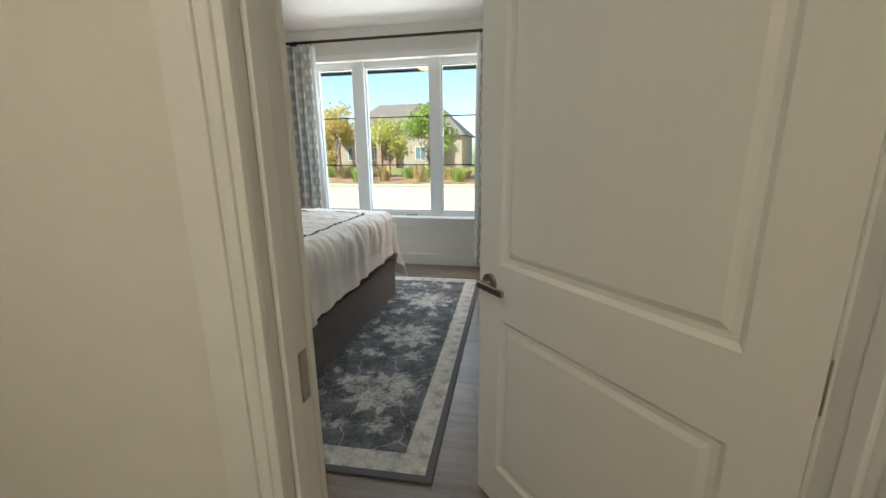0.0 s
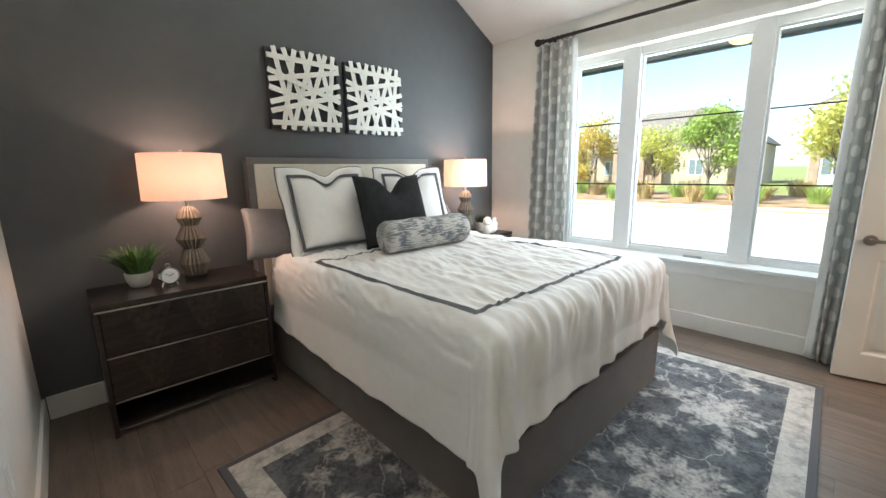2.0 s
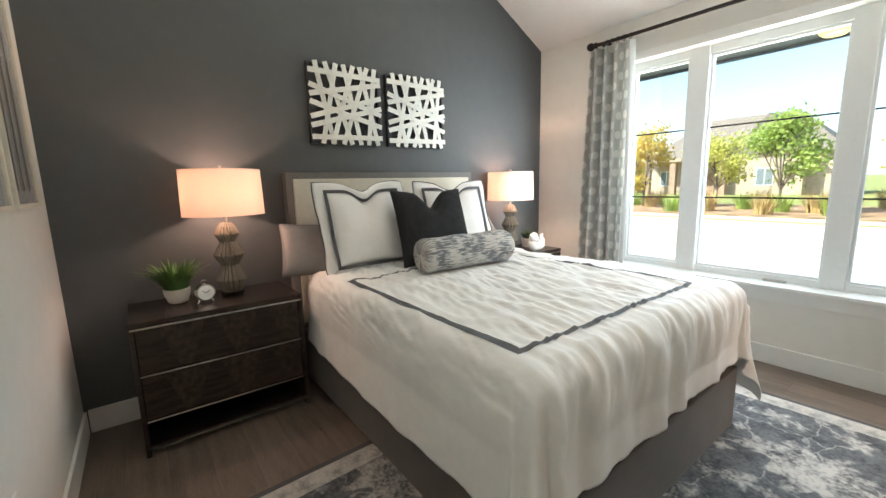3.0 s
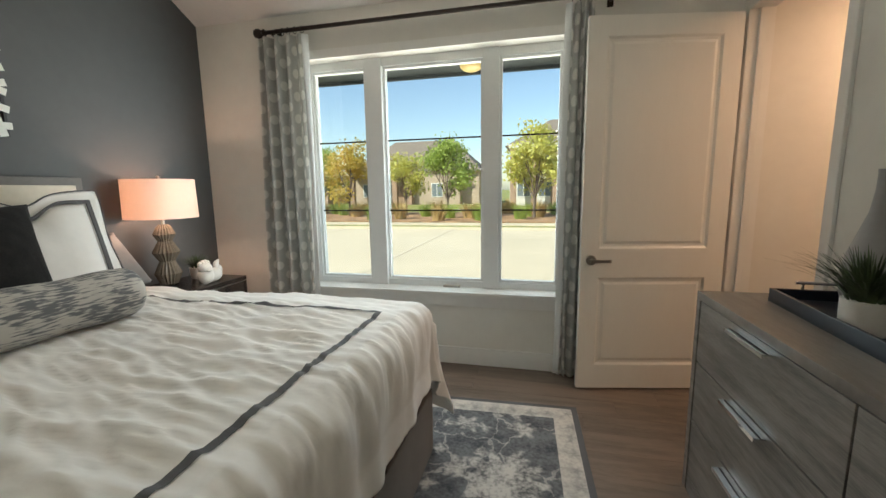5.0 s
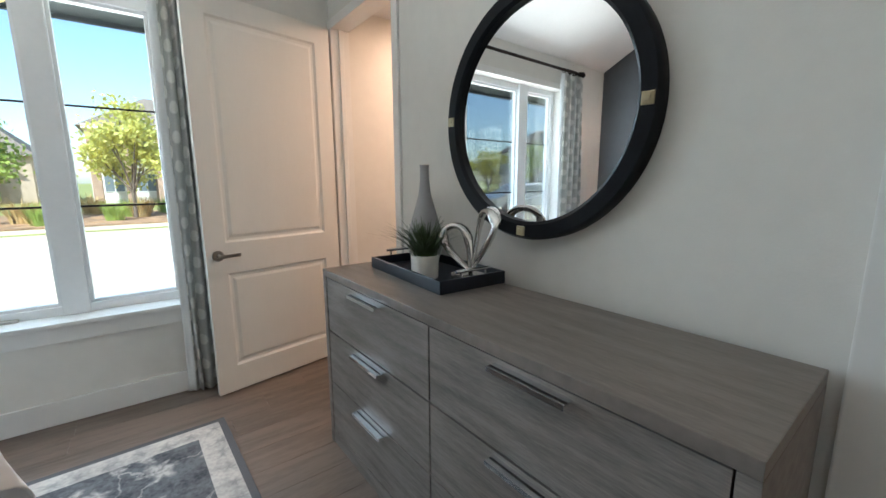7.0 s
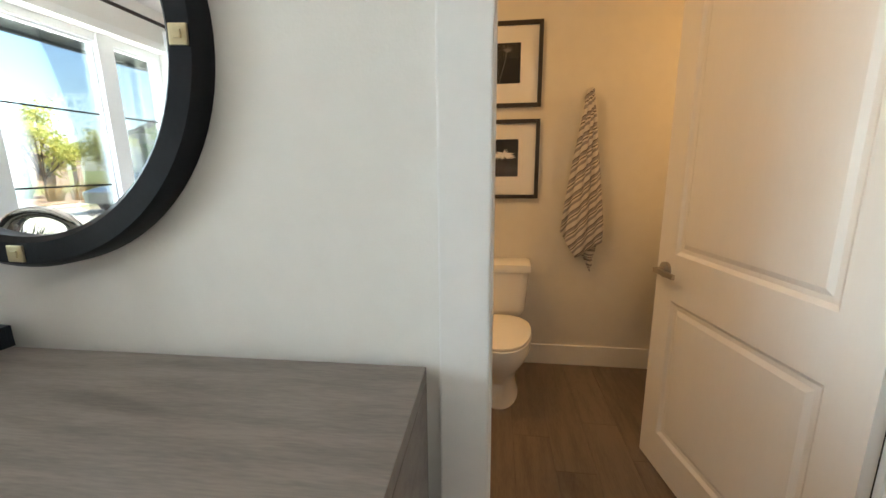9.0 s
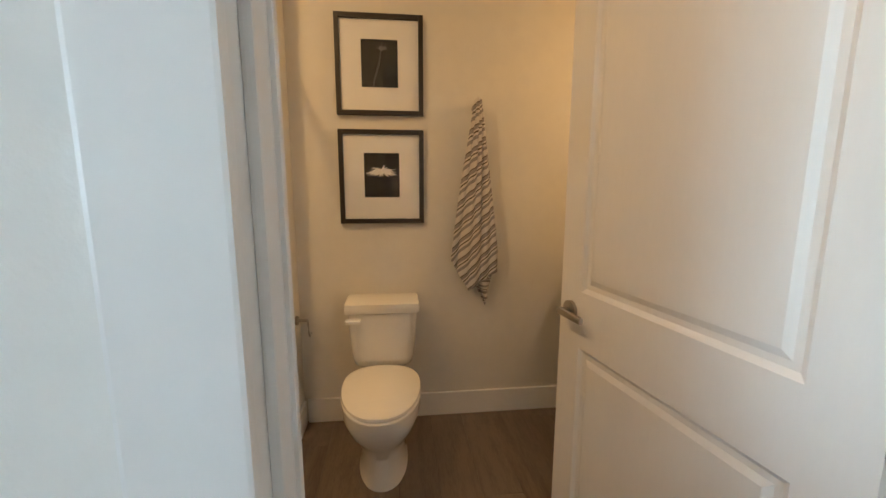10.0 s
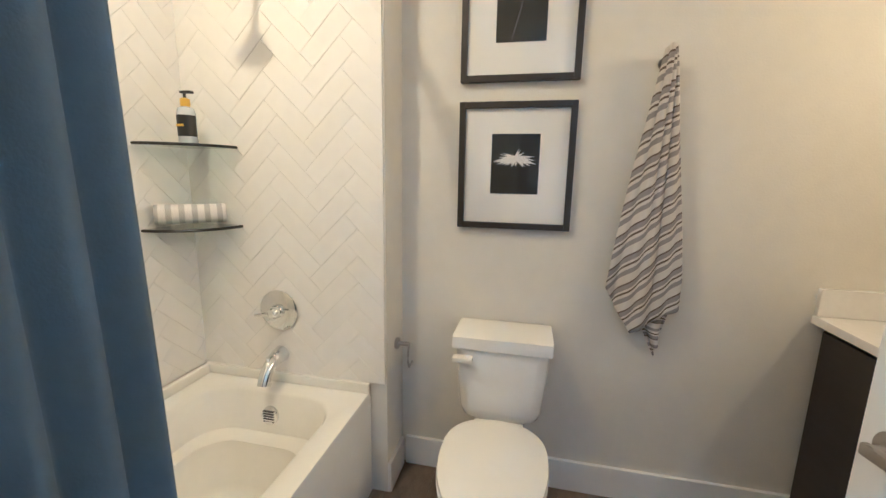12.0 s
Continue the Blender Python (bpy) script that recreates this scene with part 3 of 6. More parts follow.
jamb("jamb_entry", "x", NEAR - T - 0.006, NEAR + 0.006, 0.162, 1.126, 2.46, 0.525)
casing("casing_entry_hall", "x", NEAR - T, -1, 0.176, 1.112, 2.446, w=0.115)
casing("casing_entry_room", "x", NEAR, 1, 0.176, 1.112, 2.446, w=0.026)
jamb("jamb_bath", "y", R - 0.006, R + T + 0.006, 0.74, 1.668, 2.46, 1.195)
casing("casing_bath", "y", R, -1, 0.754, 1.654, 2.446, w=0.098)
casing("casing_bath_inner", "y", R + T, 1, 0.754, 1.654, 2.446)
jamb("jamb_closet", "y", R - 0.006, R + T + 0.006, 3.69, 4.585, 2.46, 1.2)
casing("casing_closet", "y", R, -1, 3.704, 4.571, 2.446, w=0.055)


# ---- doors ----
def door(name, m, width, label, side=1):
    """A two-panel door, hinge edge on the origin, leaf along +x, both faces moulded."""
    d = thing(name, m, label, "door", kind="structure")
    H, th = 2.43, 0.036
    st = 0.115
    bm = bmesh.new()
    zs = (0.012, 0.18, 0.795, 0.99, 2.31, H)
    box(bm, 0, -th / 2, zs[0], st, th / 2, H)
    box(bm, width - st, -th / 2, zs[0], width, th / 2, H)
    for a, b in ((zs[0], zs[1]), (zs[2], zs[3]), (zs[4], H)):
        box(bm, st, -th / 2, a, width - st, th / 2, b)
    part("leaf", bm, DOORM, d)
    for a, b in ((zs[1], zs[2]), (zs[3], zs[4])):
        bm = bmesh.new()
        for s in (-1, 1):
            o = [(st, a), (width - st, a), (width - st, b), (st, b)]
            steps = ((0.0, 0.0), (0.014, 0.010), (0.030, 0.011), (0.048, 0.004))
            rings = [[bm.verts.new((x + (k if x < width / 2 else -k), s * (th / 2 - dp), z + (k if z == a else -k))) for x, z in o] for k, dp in steps]
            for p, q in zip(rings, rings[1:]):
                for i in range(4):
                    bm.faces.new((p[i], p[(i + 1) % 4], q[(i + 1) % 4], q[i]))
            bm.faces.new(rings[-1])
        part("panel", bm, DOORM, d)
    for s in (-1, 1):
        bm = bmesh.new()
        rod(bm, (width - 0.065, s * th / 2, 0.915), (width - 0.065, s * (th / 2 + 0.012), 0.915), 0.033, 28)
        rod(bm, (width - 0.065, s * th / 2, 0.915), (width - 0.065, s * (th / 2 + 0.05), 0.915), 0.012, 14)
        h = part("door_handle", bm, NICKEL, d, "satin nickel lever handle", smooth=True)
        bm = bmesh.new()
        box(bm, width - 0.185, s * (th / 2 + 0.038), 0.903, width - 0.050, s * (th / 2 + 0.052), 0.925, bev=0.005)
        part("lever", bm, NICKEL, h)
    for z in (0.25, 0.98, 2.2):
        bm = bmesh.new()
        rod(bm, (-0.008, side * (th / 2 + 0.002), z - 0.05), (-0.008, side * (th / 2 + 0.002), z + 0.05), 0.007, 10)
        box(bm, -0.003, -th / 2 + 0.004, z - 0.05, 0.0015, th / 2 - 0.004, z + 0.05)
        part("hinge", bm, NICKEL, d)
    return d


def door_pose(hx, hy, fx, fy):
    return pose(hx, hy, 0, 0, 0, math.degrees(math.atan2(fy - hy, fx - hx)))


door("door_entry", door_pose(1.110, 0.607, 0.475, 1.315), 0.951, "cream painted two-panel entry door standing half open", -1)
door("door_bath", door_pose(1.283, 0.772, 2.154, 0.922), 0.885, "cream painted two-panel bathroom door standing wide open", 1)
door("door_closet", door_pose(1.098, 4.572, 0.190, 4.390), 0.93, "cream painted two-panel closet door open against the window drape", -1)
solo("strike_plate", B(0.1755, 0.565, 0.86, 0.1790, 0.592, 0.97, bev=0.001), NICKEL, "satin nickel strike plate on the entry door jamb", "strike plate")

# ---- bedroom window ----
win = thing("window_1", (0, 0, 0), "white vinyl triple window with thin dark grilles facing the street", "window", kind="structure")
GY = 4.81
bm = bmesh.new()
box(bm, WX0 - 0.055, W - 0.02, WZ0 + 0.02, WX0 + 0.01, W, WZ1 + 0.055, bev=0.004)
box(bm, WX1 - 0.01, W - 0.02, WZ0 + 0.02, WX1 + 0.055, W, WZ1 + 0.055, bev=0.004)
box(bm, WX0 + 0.01, W - 0.02, WZ1 - 0.01, WX1 - 0.01, W, WZ1 + 0.055, bev=0.004)
part("window_casing", bm, TRIM, win)
bm = B(WX0 - 0.075, W - 0.05, WZ0 - 0.005, WX1 + 0.075, W + 0.002, WZ0 + 0.02, bev=0.006)
box(bm, WX0, W + 0.002, WZ0 - 0.001, WX1, GY - 0.03, WZ0 + 0.02)
part("window_sill", bm, TRIM, win)
part("window_apron", B(WX0 - 0.05, W - 0.016, WZ0 - 0.10, WX1 + 0.05, W, WZ0 - 0.006, bev=0.003), TRIM, win)
bm = bmesh.new()
GZ0, GZ1 = 0.648, 2.368
panes = ((-1.945, -1.475), (-1.326, -0.518), (-0.392, 0.06))
F0, F1 = GY - 0.05, GY + 0.03
box(bm, WX0, F0, WZ0 + 0.02, panes[0][0], F1, WZ1)
box(bm, panes[2][1], F0, WZ0 + 0.02, WX1, F1, WZ1)
for (a, b), (c, d) in zip(panes, panes[1:]):
    box(bm, b, F0 - 0.02, WZ0 + 0.02, c, F1, WZ1, bev=0.006)
for a, b in panes:
    box(bm, a, F0, WZ0 + 0.02, b, F1, GZ0)
    box(bm, a, F0, GZ1, b, F1, WZ1)
part("window_frame", bm, VINYL, win)
for a, b in panes:
    bm = bmesh.new()
    k = 0.018
    for x0, z0, x1, z1 in ((a, GZ0, a + k, GZ1), (b - k, GZ0, b, GZ1), (a + k, GZ0, b - k, GZ0 + k), (a + k, GZ1 - k, b - k, GZ1)):
        box(bm, x0, GY - 0.03, z0, x1, GY + 0.02, z1, bev=0.003)
    part("sash", bm, VINYL, win)
    p = part("pane", B(a + k, GY - 0.003, GZ0 + k, b - k, GY + 0.003, GZ1 - k), GLASS, win)
    p.visible_shadow = False
    bm = bmesh.new()
    for z in (1.797, 1.226):
        box(bm, a + k, GY - 0.009, z - 0.006, b - k, GY - 0.004, z + 0.006)
    part("grille_bar", bm, IRON, win, "thin dark grille bars")
part("crank_handle", B(-0.84, W + 0.10, WZ0 + 0.02, -0.70, W + 0.13, WZ0 + 0.037, bev=0.006), NICKEL, win, "folded metal crank handle")


win2 = thing("window_2", (1.66, 4.66, 1.82), "small high closet window in a white vinyl frame", "window", kind="structure")
bm = bmesh.new()
for x0, z0, x1, z1 in ((0, 0, 0.03, 0.52), (0.57, 0, 0.6, 0.52), (0.03, 0, 0.57, 0.03), (0.03, 0.49, 0.57, 0.52)):
    box(bm, x0, -0.02, z0, x1, 0.03, z1, bev=0.003)
part("window_frame", bm, VINYL, win2)
p = part("pane", B(0.03, 0.0, 0.03, 0.57, 0.006, 0.49), GLASS, win2)
p.visible_shadow = False
ol = thing("wall_outlet", (-1.53, NEAR, 0.46), "white duplex outlet plate low on the entry wall", "outlet")
part("cover_plate", B(-0.036, 0.0, -0.058, 0.036, 0.006, 0.058, bev=0.002), TRIM, ol)
for z in (-0.024, 0.024):
    part("receptacle", B(-0.016, 0.006, z - 0.014, 0.016, 0.008, z + 0.014, bev=0.001), VINYL, ol)

# ---- drapes and rod ----
def drape(x0, x1, z0, seed, wob, inner):
    rnd = random.Random(seed)
    ph = [rnd.uniform(0, 6.28) for _ in range(4)]
    nf = max(3, round((x1 - x0) / 0.085))

    def fn(u, v):
        z = z0 + (2.585 - z0) * v
        spread = 1 + 0.16 * (1 - v)
        x = (x0 + x1) / 2 + (u - 0.5) * (x1 - x0) * spread
        a = (0.035 if x1 - x0 > 0.3 else 0.016) * (0.55 + 0.45 * math.sin(3 * u + ph[0])) + 0.01
        y = W - 0.085 + a * math.sin(u * nf * 6.283 + ph[1] + 0.6 * math.sin(v * 3 + ph[2]))
        x += 0.012 * math.sin(v * 5 + u * 9 + ph[3]) * (1 - v) + wob * (1 - v)
        return (x, y, z)
    bm = grid(fn, nf * 14, 40, uv=lambda u, v: (u * (x1 - x0) * 2.1, v * 2.5))
    o = solo("drape", bm, DRAPE, "floor-length grey drape with rows of pale ovals", "curtain", "window drapes", smooth=True, angle=None)
    s = o.modifiers.new("thick", "SOLIDIFY")
    s.thickness = 0.003
    # pale lining turned in along the window-side edge
    e, d = (1, 1) if inner > 0 else (0, -1)

    def edge(u, v):
        x, y, z = fn(e, v)
        return (x + d * 0.042 * u, y + 0.018 * u + 0.008 * math.sin(u * 3 + v * 4), z)
    lin = part("lining_edge", grid(edge, 4, 40), LINING, o, "pale blue-white lining edge", smooth=True, angle=None)
    s = lin.modifiers.new("thick", "SOLIDIFY")
    s.thickness = 0.002
    return o


drape(-2.26, -1.88, 0.015, 1, -0.035, 1)
drape(0.10, 0.235, 0.015, 2, -0.02, -1)
rodt = thing("curtain_rod", (0, W - 0.085, 2.625), "dark bronze curtain rod with turned finials above the window", "curtain rod")
bm = bmesh.new()
rod(bm, (-2.2, 0, 0), (0.42, 0, 0), 0.0155, 16)
part("pole", bm, IRON, rodt, smooth=True)
for x, s in ((-2.2, -1), (0.42, 1)):
    bm = lathe([(q * 1.35, z * 1.25) for q, z in ((0.012, 0), (0.02, 0.004), (0.02, 0.012), (0.011, 0.02), (0.024, 0.038), (0.027, 0.052), (0.022, 0.07), (0.008, 0.08))], 20)
    bmesh.ops.transform(bm, matrix=pose(x, 0, 0, 0, 90 * s, 0), verts=bm.verts)
    part("finial", bm, IRON, rodt, smooth=True)
for x in (-2.13, 0.34):
    bm = bmesh.new()
    box(bm, x - 0.01, -0.01, -0.03, x + 0.01, 0.083, -0.012, bev=0.003)
    box(bm, x - 0.02, 0.075, -0.06, x + 0.02, 0.084, 0.04, bev=0.003)
    part("bracket", bm, IRON, rodt)
for x in (-2.10, -2.05, -2.0, -1.94, -1.88, 0.10, 0.15, 0.2, 0.25):
    bm = bmesh.new()
    tube(bm, [(x + 0.004 * math.sin(a), 0.024 * math.cos(a), -0.006 + 0.024 * math.sin(a)) for a in (i * 6.2832 / 18 for i in range(19))], 0.003, 6)
    part("ring", bm, IRON, rodt, smooth=True)

# ---- rug ----
rug = solo("area_rug", B(-1.02, -1.42, 0, 1.02, 1.42, 0.012, bev=0.004), RUGM, "distressed grey and cream floral area rug under the bed", "rug")
rug.matrix_world = pose(-0.80, 2.65, 0.0, 0, 0, 2.1)

# ---- bed ----
BX0, BX1, BY0, BY1 = -2.80, -0.615, 1.85, 3.52
bed = thing("bed", (0, 0, 0), "upholstered taupe platform bed with a linen headboard", "bed")
part("bed_base", B(BX0, BY0, 0.012, BX1, BY1, 0.36, bev=0.012), BEDFAB, bed, "taupe upholstered rails")
bm = B(L + 0.01, 1.82, 0.0, L + 0.09, 3.53, 1.495, bev=0.01)
part("headboard_frame", bm, HBFRAME, bed, "grey fabric headboard surround")
part("headboard_panel", B(L + 0.088, 1.868, 0.4, L + 0.105, 3.482, 1.448, bev=0.008), HBLINEN, bed, "cream linen headboard panel")
part("mattress", B(BX0 + 0.02, BY0 + 0.05, 0.362, BX1 - 0.05, BY1 - 0.05, 0.80, bev=0.05), DUVET, bed, smooth=True)
MX0, MX1, MY0, MY1, MZ = -2.62, BX1 - 0.03, BY0 + 0.01, BY1 - 0.01, 0.832


def cloth(a, b, lift=0.0):
    """Where the duvet lies: a along the bed, b across it, in flat metres."""
    da = max(0, a - (MX1 - 0.07))
    db = a * 0
    sb = 0
    if b < MY0 + 0.07:
        db, sb = MY0 + 0.07 - b, -1
    elif b > MY1 - 0.07:
        db, sb = b - (MY1 - 0.07), 1
    cx, cy = min(a, MX1 - 0.07), min(max(b, MY0 + 0.07), MY1 - 0.07)
    r = math.hypot(da, db)
    puff = 0.018 * noise.noise(Vector((a * 2.2, b * 2.2, 1))) + 0.026 * (0.5 - abs(noise.noise(Vector((a * 2.6 + b, b * 7.5, 4))))) + 0.014 * (0.4 - abs(noise.noise(Vector((a * 5 - b * 2, b * 15 + a * 3, 9))))) + 0.019 * (0.4 - abs(noise.noise(Vector((a * 3.2 + b * 2, b * 21 + a * 4, 6))))) + 0.003 * noise.noise(Vector((a * 14, b * 18, 2))) + 0.016 * (0.35 - abs(noise.noise(Vector((a * 4.5 - b * 3, b * 26 + a * 9, 13)))))
    # pleats running over the foot edge
    puff += 0.026 * max(0.0, min(1.0, (a - MX1 + 0.42) / 0.35)) * (0.3 - abs(noise.noise(Vector((a * 2.5, b * 17 + a * 3, 21)))))
    if r < 1e-6:
        ed = min((MX1 - 0.07) - a, b - MY0 - 0.07, MY1 - 0.07 - b)
        return Vector((cx, cy, MZ + puff * min(1, 0.35 + ed * 3) + lift))
    rho = 0.085
    ph = math.atan2(db, da)
    if r < rho * 1.5708:
        off, drop = rho * math.sin(r / rho), rho * (1 - math.cos(r / rho))
    else:
        off, drop = rho, rho + r - rho * 1.5708
    along = b if da > db else a
    corner = math.sin(2 * ph)
    wave = math.sin(along * 21 + 2.5 * noise.noise(Vector((along * 3, 7, 0)))) * 0.5 + noise.noise(Vector((along * 8, 3, drop * 2)))
    wave += 0.8 * math.exp(-drop * 7) * math.sin(along * 43 + 5 * noise.noise(Vector((along * 5, 1, drop * 2))))
    wave *= 1.0 if da > db else 0.4
    off += drop * (0.10 + 0.04 * wave) + 0.016 * math.sin(min(1.0, drop / 0.30) * 3.14159) * (1 + 0.5 * wave) + corner * drop * (0.10 + 0.10 * math.sin(ph * 9))
    drop += 0.01 * noise.noise(Vector((a * 6, b * 6, 0)))
    n = Vector((math.cos(ph), sb * math.sin(ph), 0.4))
    return Vector((cx + math.cos(ph) * off, cy + sb * math.sin(ph) * off, MZ + puff * 0.35 - drop)) + n.normalized() * (lift + 0.55 * puff * max(0.0, 1 - drop / 0.3))


def hem_b(u):
    return 0.44 + 0.10 * u + 0.02 * math.sin(u * 5) + 0.006 * math.sin(u * 17)


A0, A1 = -2.55, MX1 + 0.40


def duvet_fn(u, v):
    a = A0 + (A1 - A0 + 0.02 * math.sin(v * 6)) * u
    hb = hem_b(u)
    b = (MY0 - hb) + (MY1 - MY0 + 2 * hb) * v
    return cloth(a, b)


duv = solo("duvet", grid(duvet_fn, 220, 220), DUVET, "rumpled white duvet with a charcoal ribbon border, on the bed", "duvet", smooth=True, angle=None)
s = duv.modifiers.new("thick", "SOLIDIFY")
s.thickness, s.offset = 0.012, -1


def ribbon(p, q, w):
    d = Vector((q[0] - p[0], q[1] - p[1]))
    n = Vector((-d.y, d.x)).normalized()

    def fn(u, v):
        c = Vector(p) + d * u + n * w * (v - 0.5)
        return cloth(c.x, c.y, 0.003)
    return grid(fn, 90, 3)


RX, RY0, RY1 = -0.785, 1.932, 3.25
for nm, p, q in (("border_ribbon", (RX, RY0 - 0.014), (RX, RY1 + 0.014)), ("border_ribbon", (-2.088, RY0), (RX, RY0)), ("border_ribbon", (-2.088, RY1), (RX, RY1)), ("border_ribbon", (-2.088, RY0), (-2.088, RY1))):
    part(nm, ribbon(p, q, 0.026), STRIPE, duv, "charcoal ribbon", smooth=True, angle=None)


def cushion(w, h, t, seed, chop=0.0, flange=0.0):
    """A soft cushion in its own x-z plane, front towards -y."""
    bm = bmesh.new()
    n = 26
    rows = {}
    for s in (-1, 1):
        for i in range(n + 1):
            for j in range(n + 1):
                u, v = i / n * 2 - 1, j / n * 2 - 1
                e = (1 - abs(u) ** 2.6) * (1 - abs(v) ** 2.6)
                pull = 1 - 0.055 * (1 - abs(u)) * (abs(v) ** 3) - 0.0
                x = w / 2 * u * (1 - 0.05 * (1 - v * v) * abs(u) ** 3)
                z = h / 2 * v * (1 - 0.06 * (1 - u * u) * abs(v) ** 3)
                if chop and v > 0:
                    z -= chop * math.exp(-(u / 0.28) ** 2) * v ** 2
                y = s * (t / 2 * e ** 0.45 + 0.006 * noise.noise(Vector((x * 9, z * 9, seed + s))) * e)
                if chop and s < 0:
                    y += 0.05 * math.exp(-(u / 0.2) ** 2) * max(0, v)
                if s > 0 and (i in (0, n) or j in (0, n)):
                    rows[(s, i, j)] = rows[(-1, i, j)]
                else:
                    rows[(s, i, j)] = bm.verts.new((x, y, z))
    for s in (-1, 1):
        for i in range(n):
            for j in range(n):
                bm.faces.new([rows[(s, a, b)] for a, b in ((i, j), (i + 1, j), (i + 1, j + 1), (i, j + 1))])
    return bm


def sham(m, seed, sag):
    o = thing("euro_sham", m, "white euro sham with charcoal ribbon and flange edge, on the bed", "pillow", "white euro shams")
    w, h = 0.56, 0.52
    part("pillow_body", cushion(w, h, 0.2, seed, chop=sag), DUVET, o, smooth=True, angle=None)
    fl = 0.058

    def edge(k, r):
        side, t = int(k) % 4, k - int(k)
        x, z = ((-1 + 2 * t, -1), (1, -1 + 2 * t), (1 - 2 * t, 1), (-1, 1 - 2 * t))[side]
        zz = z * (h / 2 + fl * r)
        xx = x * (w / 2 + fl * r)
        if z > 0.4:
            zz -= sag * math.exp(-(x / 0.3) ** 2) * z ** 2
        return Vector((xx, -0.012 + 0.018 * noise.noise(Vector((xx * 6, zz * 6, seed))) * r * 2 + 0.012 * math.sin(x * 7 + z * 5) * r, zz))

    def ring(r0, r1):
        return grid(lambda u, v: edge(u * 3.9999, r0 + (r1 - r0) * v), 96, 4)
    f = part("flange", ring(-0.12, 1.0), DUVET, o, smooth=True, angle=None)
    s = f.modifiers.new("thick", "SOLIDIFY")
    s.thickness = 0.008
    for r0, r1, off in ((-0.30, 0.04, -0.030), (0.97, 1.09, -0.003)):
        bmr = ring(r0, r1)
        for v in bmr.verts:
            v.co.y += off if r1 < 0.5 else 0
        p = part("ribbon", bmr, STRIPE, o, "charcoal ribbon", smooth=True, angle=None)
        s = p.modifiers.new("thick", "SOLIDIFY")
        s.thickness, s.offset = 0.008, 0
    return o


sham(pose(-2.44, 2.225, 1.105, -17, 0, 90 + 3), 3, 0.07)
sham(pose(-2.46, 3.02, 1.10, -17, 0, 90 - 4), 8, 0.08)
for y, rz, tilt in ((1.985, 80, 4), (3.36, 97, -4)):
    o = solo("sleeping_pillow", cushion(0.58, 0.40, 0.12, 5 + y), GREYSATIN, "grey satin pillow leaning on the headboard", "pillow", "grey satin pillows", smooth=True, angle=None)
    o.matrix_world = pose(-2.62, y, 0.965, -34, tilt, rz)
o = solo("throw_pillow", cushion(0.56, 0.54, 0.17, 12, chop=0.13), BLACKFAB, "charcoal woven throw pillow with a chopped top", "pillow", smooth=True, angle=None)
o.matrix_world = pose(-2.21, 2.62, 1.10, -20, 0, 84)
# bolster
BR, BL = 0.107, 0.70
prof = [(0.02, -BL / 2), (0.075, -BL / 2 - 0.004), (0.097, -BL / 2 + 0.008), (BR, -BL / 2 + 0.03)] + [(BR + 0.004 * math.sin(k * 1.3), -BL / 2 + 0.03 + (BL - 0.06) * k / 10) for k in range(1, 10)] + [(BR, BL / 2 - 0.03), (0.097, BL / 2 - 0.008), (0.075, BL / 2 + 0.004), (0.02, BL / 2)]
bm = lathe(prof, 36)
lay = bm.loops.layers.uv.new("UVMap")
for f in bm.faces:
    for l in f.loops:
        c = l.vert.co
        a = math.atan2(c.y, c.x)
        if f.calc_center_median().x < 0 and abs(f.calc_center_median().y) < 0.02 and a < 0:
            a += 6.2832
        l[lay].uv = (c.z + math.hypot(c.x, c.y) * 0.3, a * BR)
o = solo("bolster_pillow", bm, BOLSTERM, "grey and cream ikat bolster lying on the duvet", "pillow", smooth=True, angle=None)
o.matrix_world = Matrix.Translation((-1.90, 2.66, 0.960)) @ pose(0, 0, 0, 90, 0, -3)


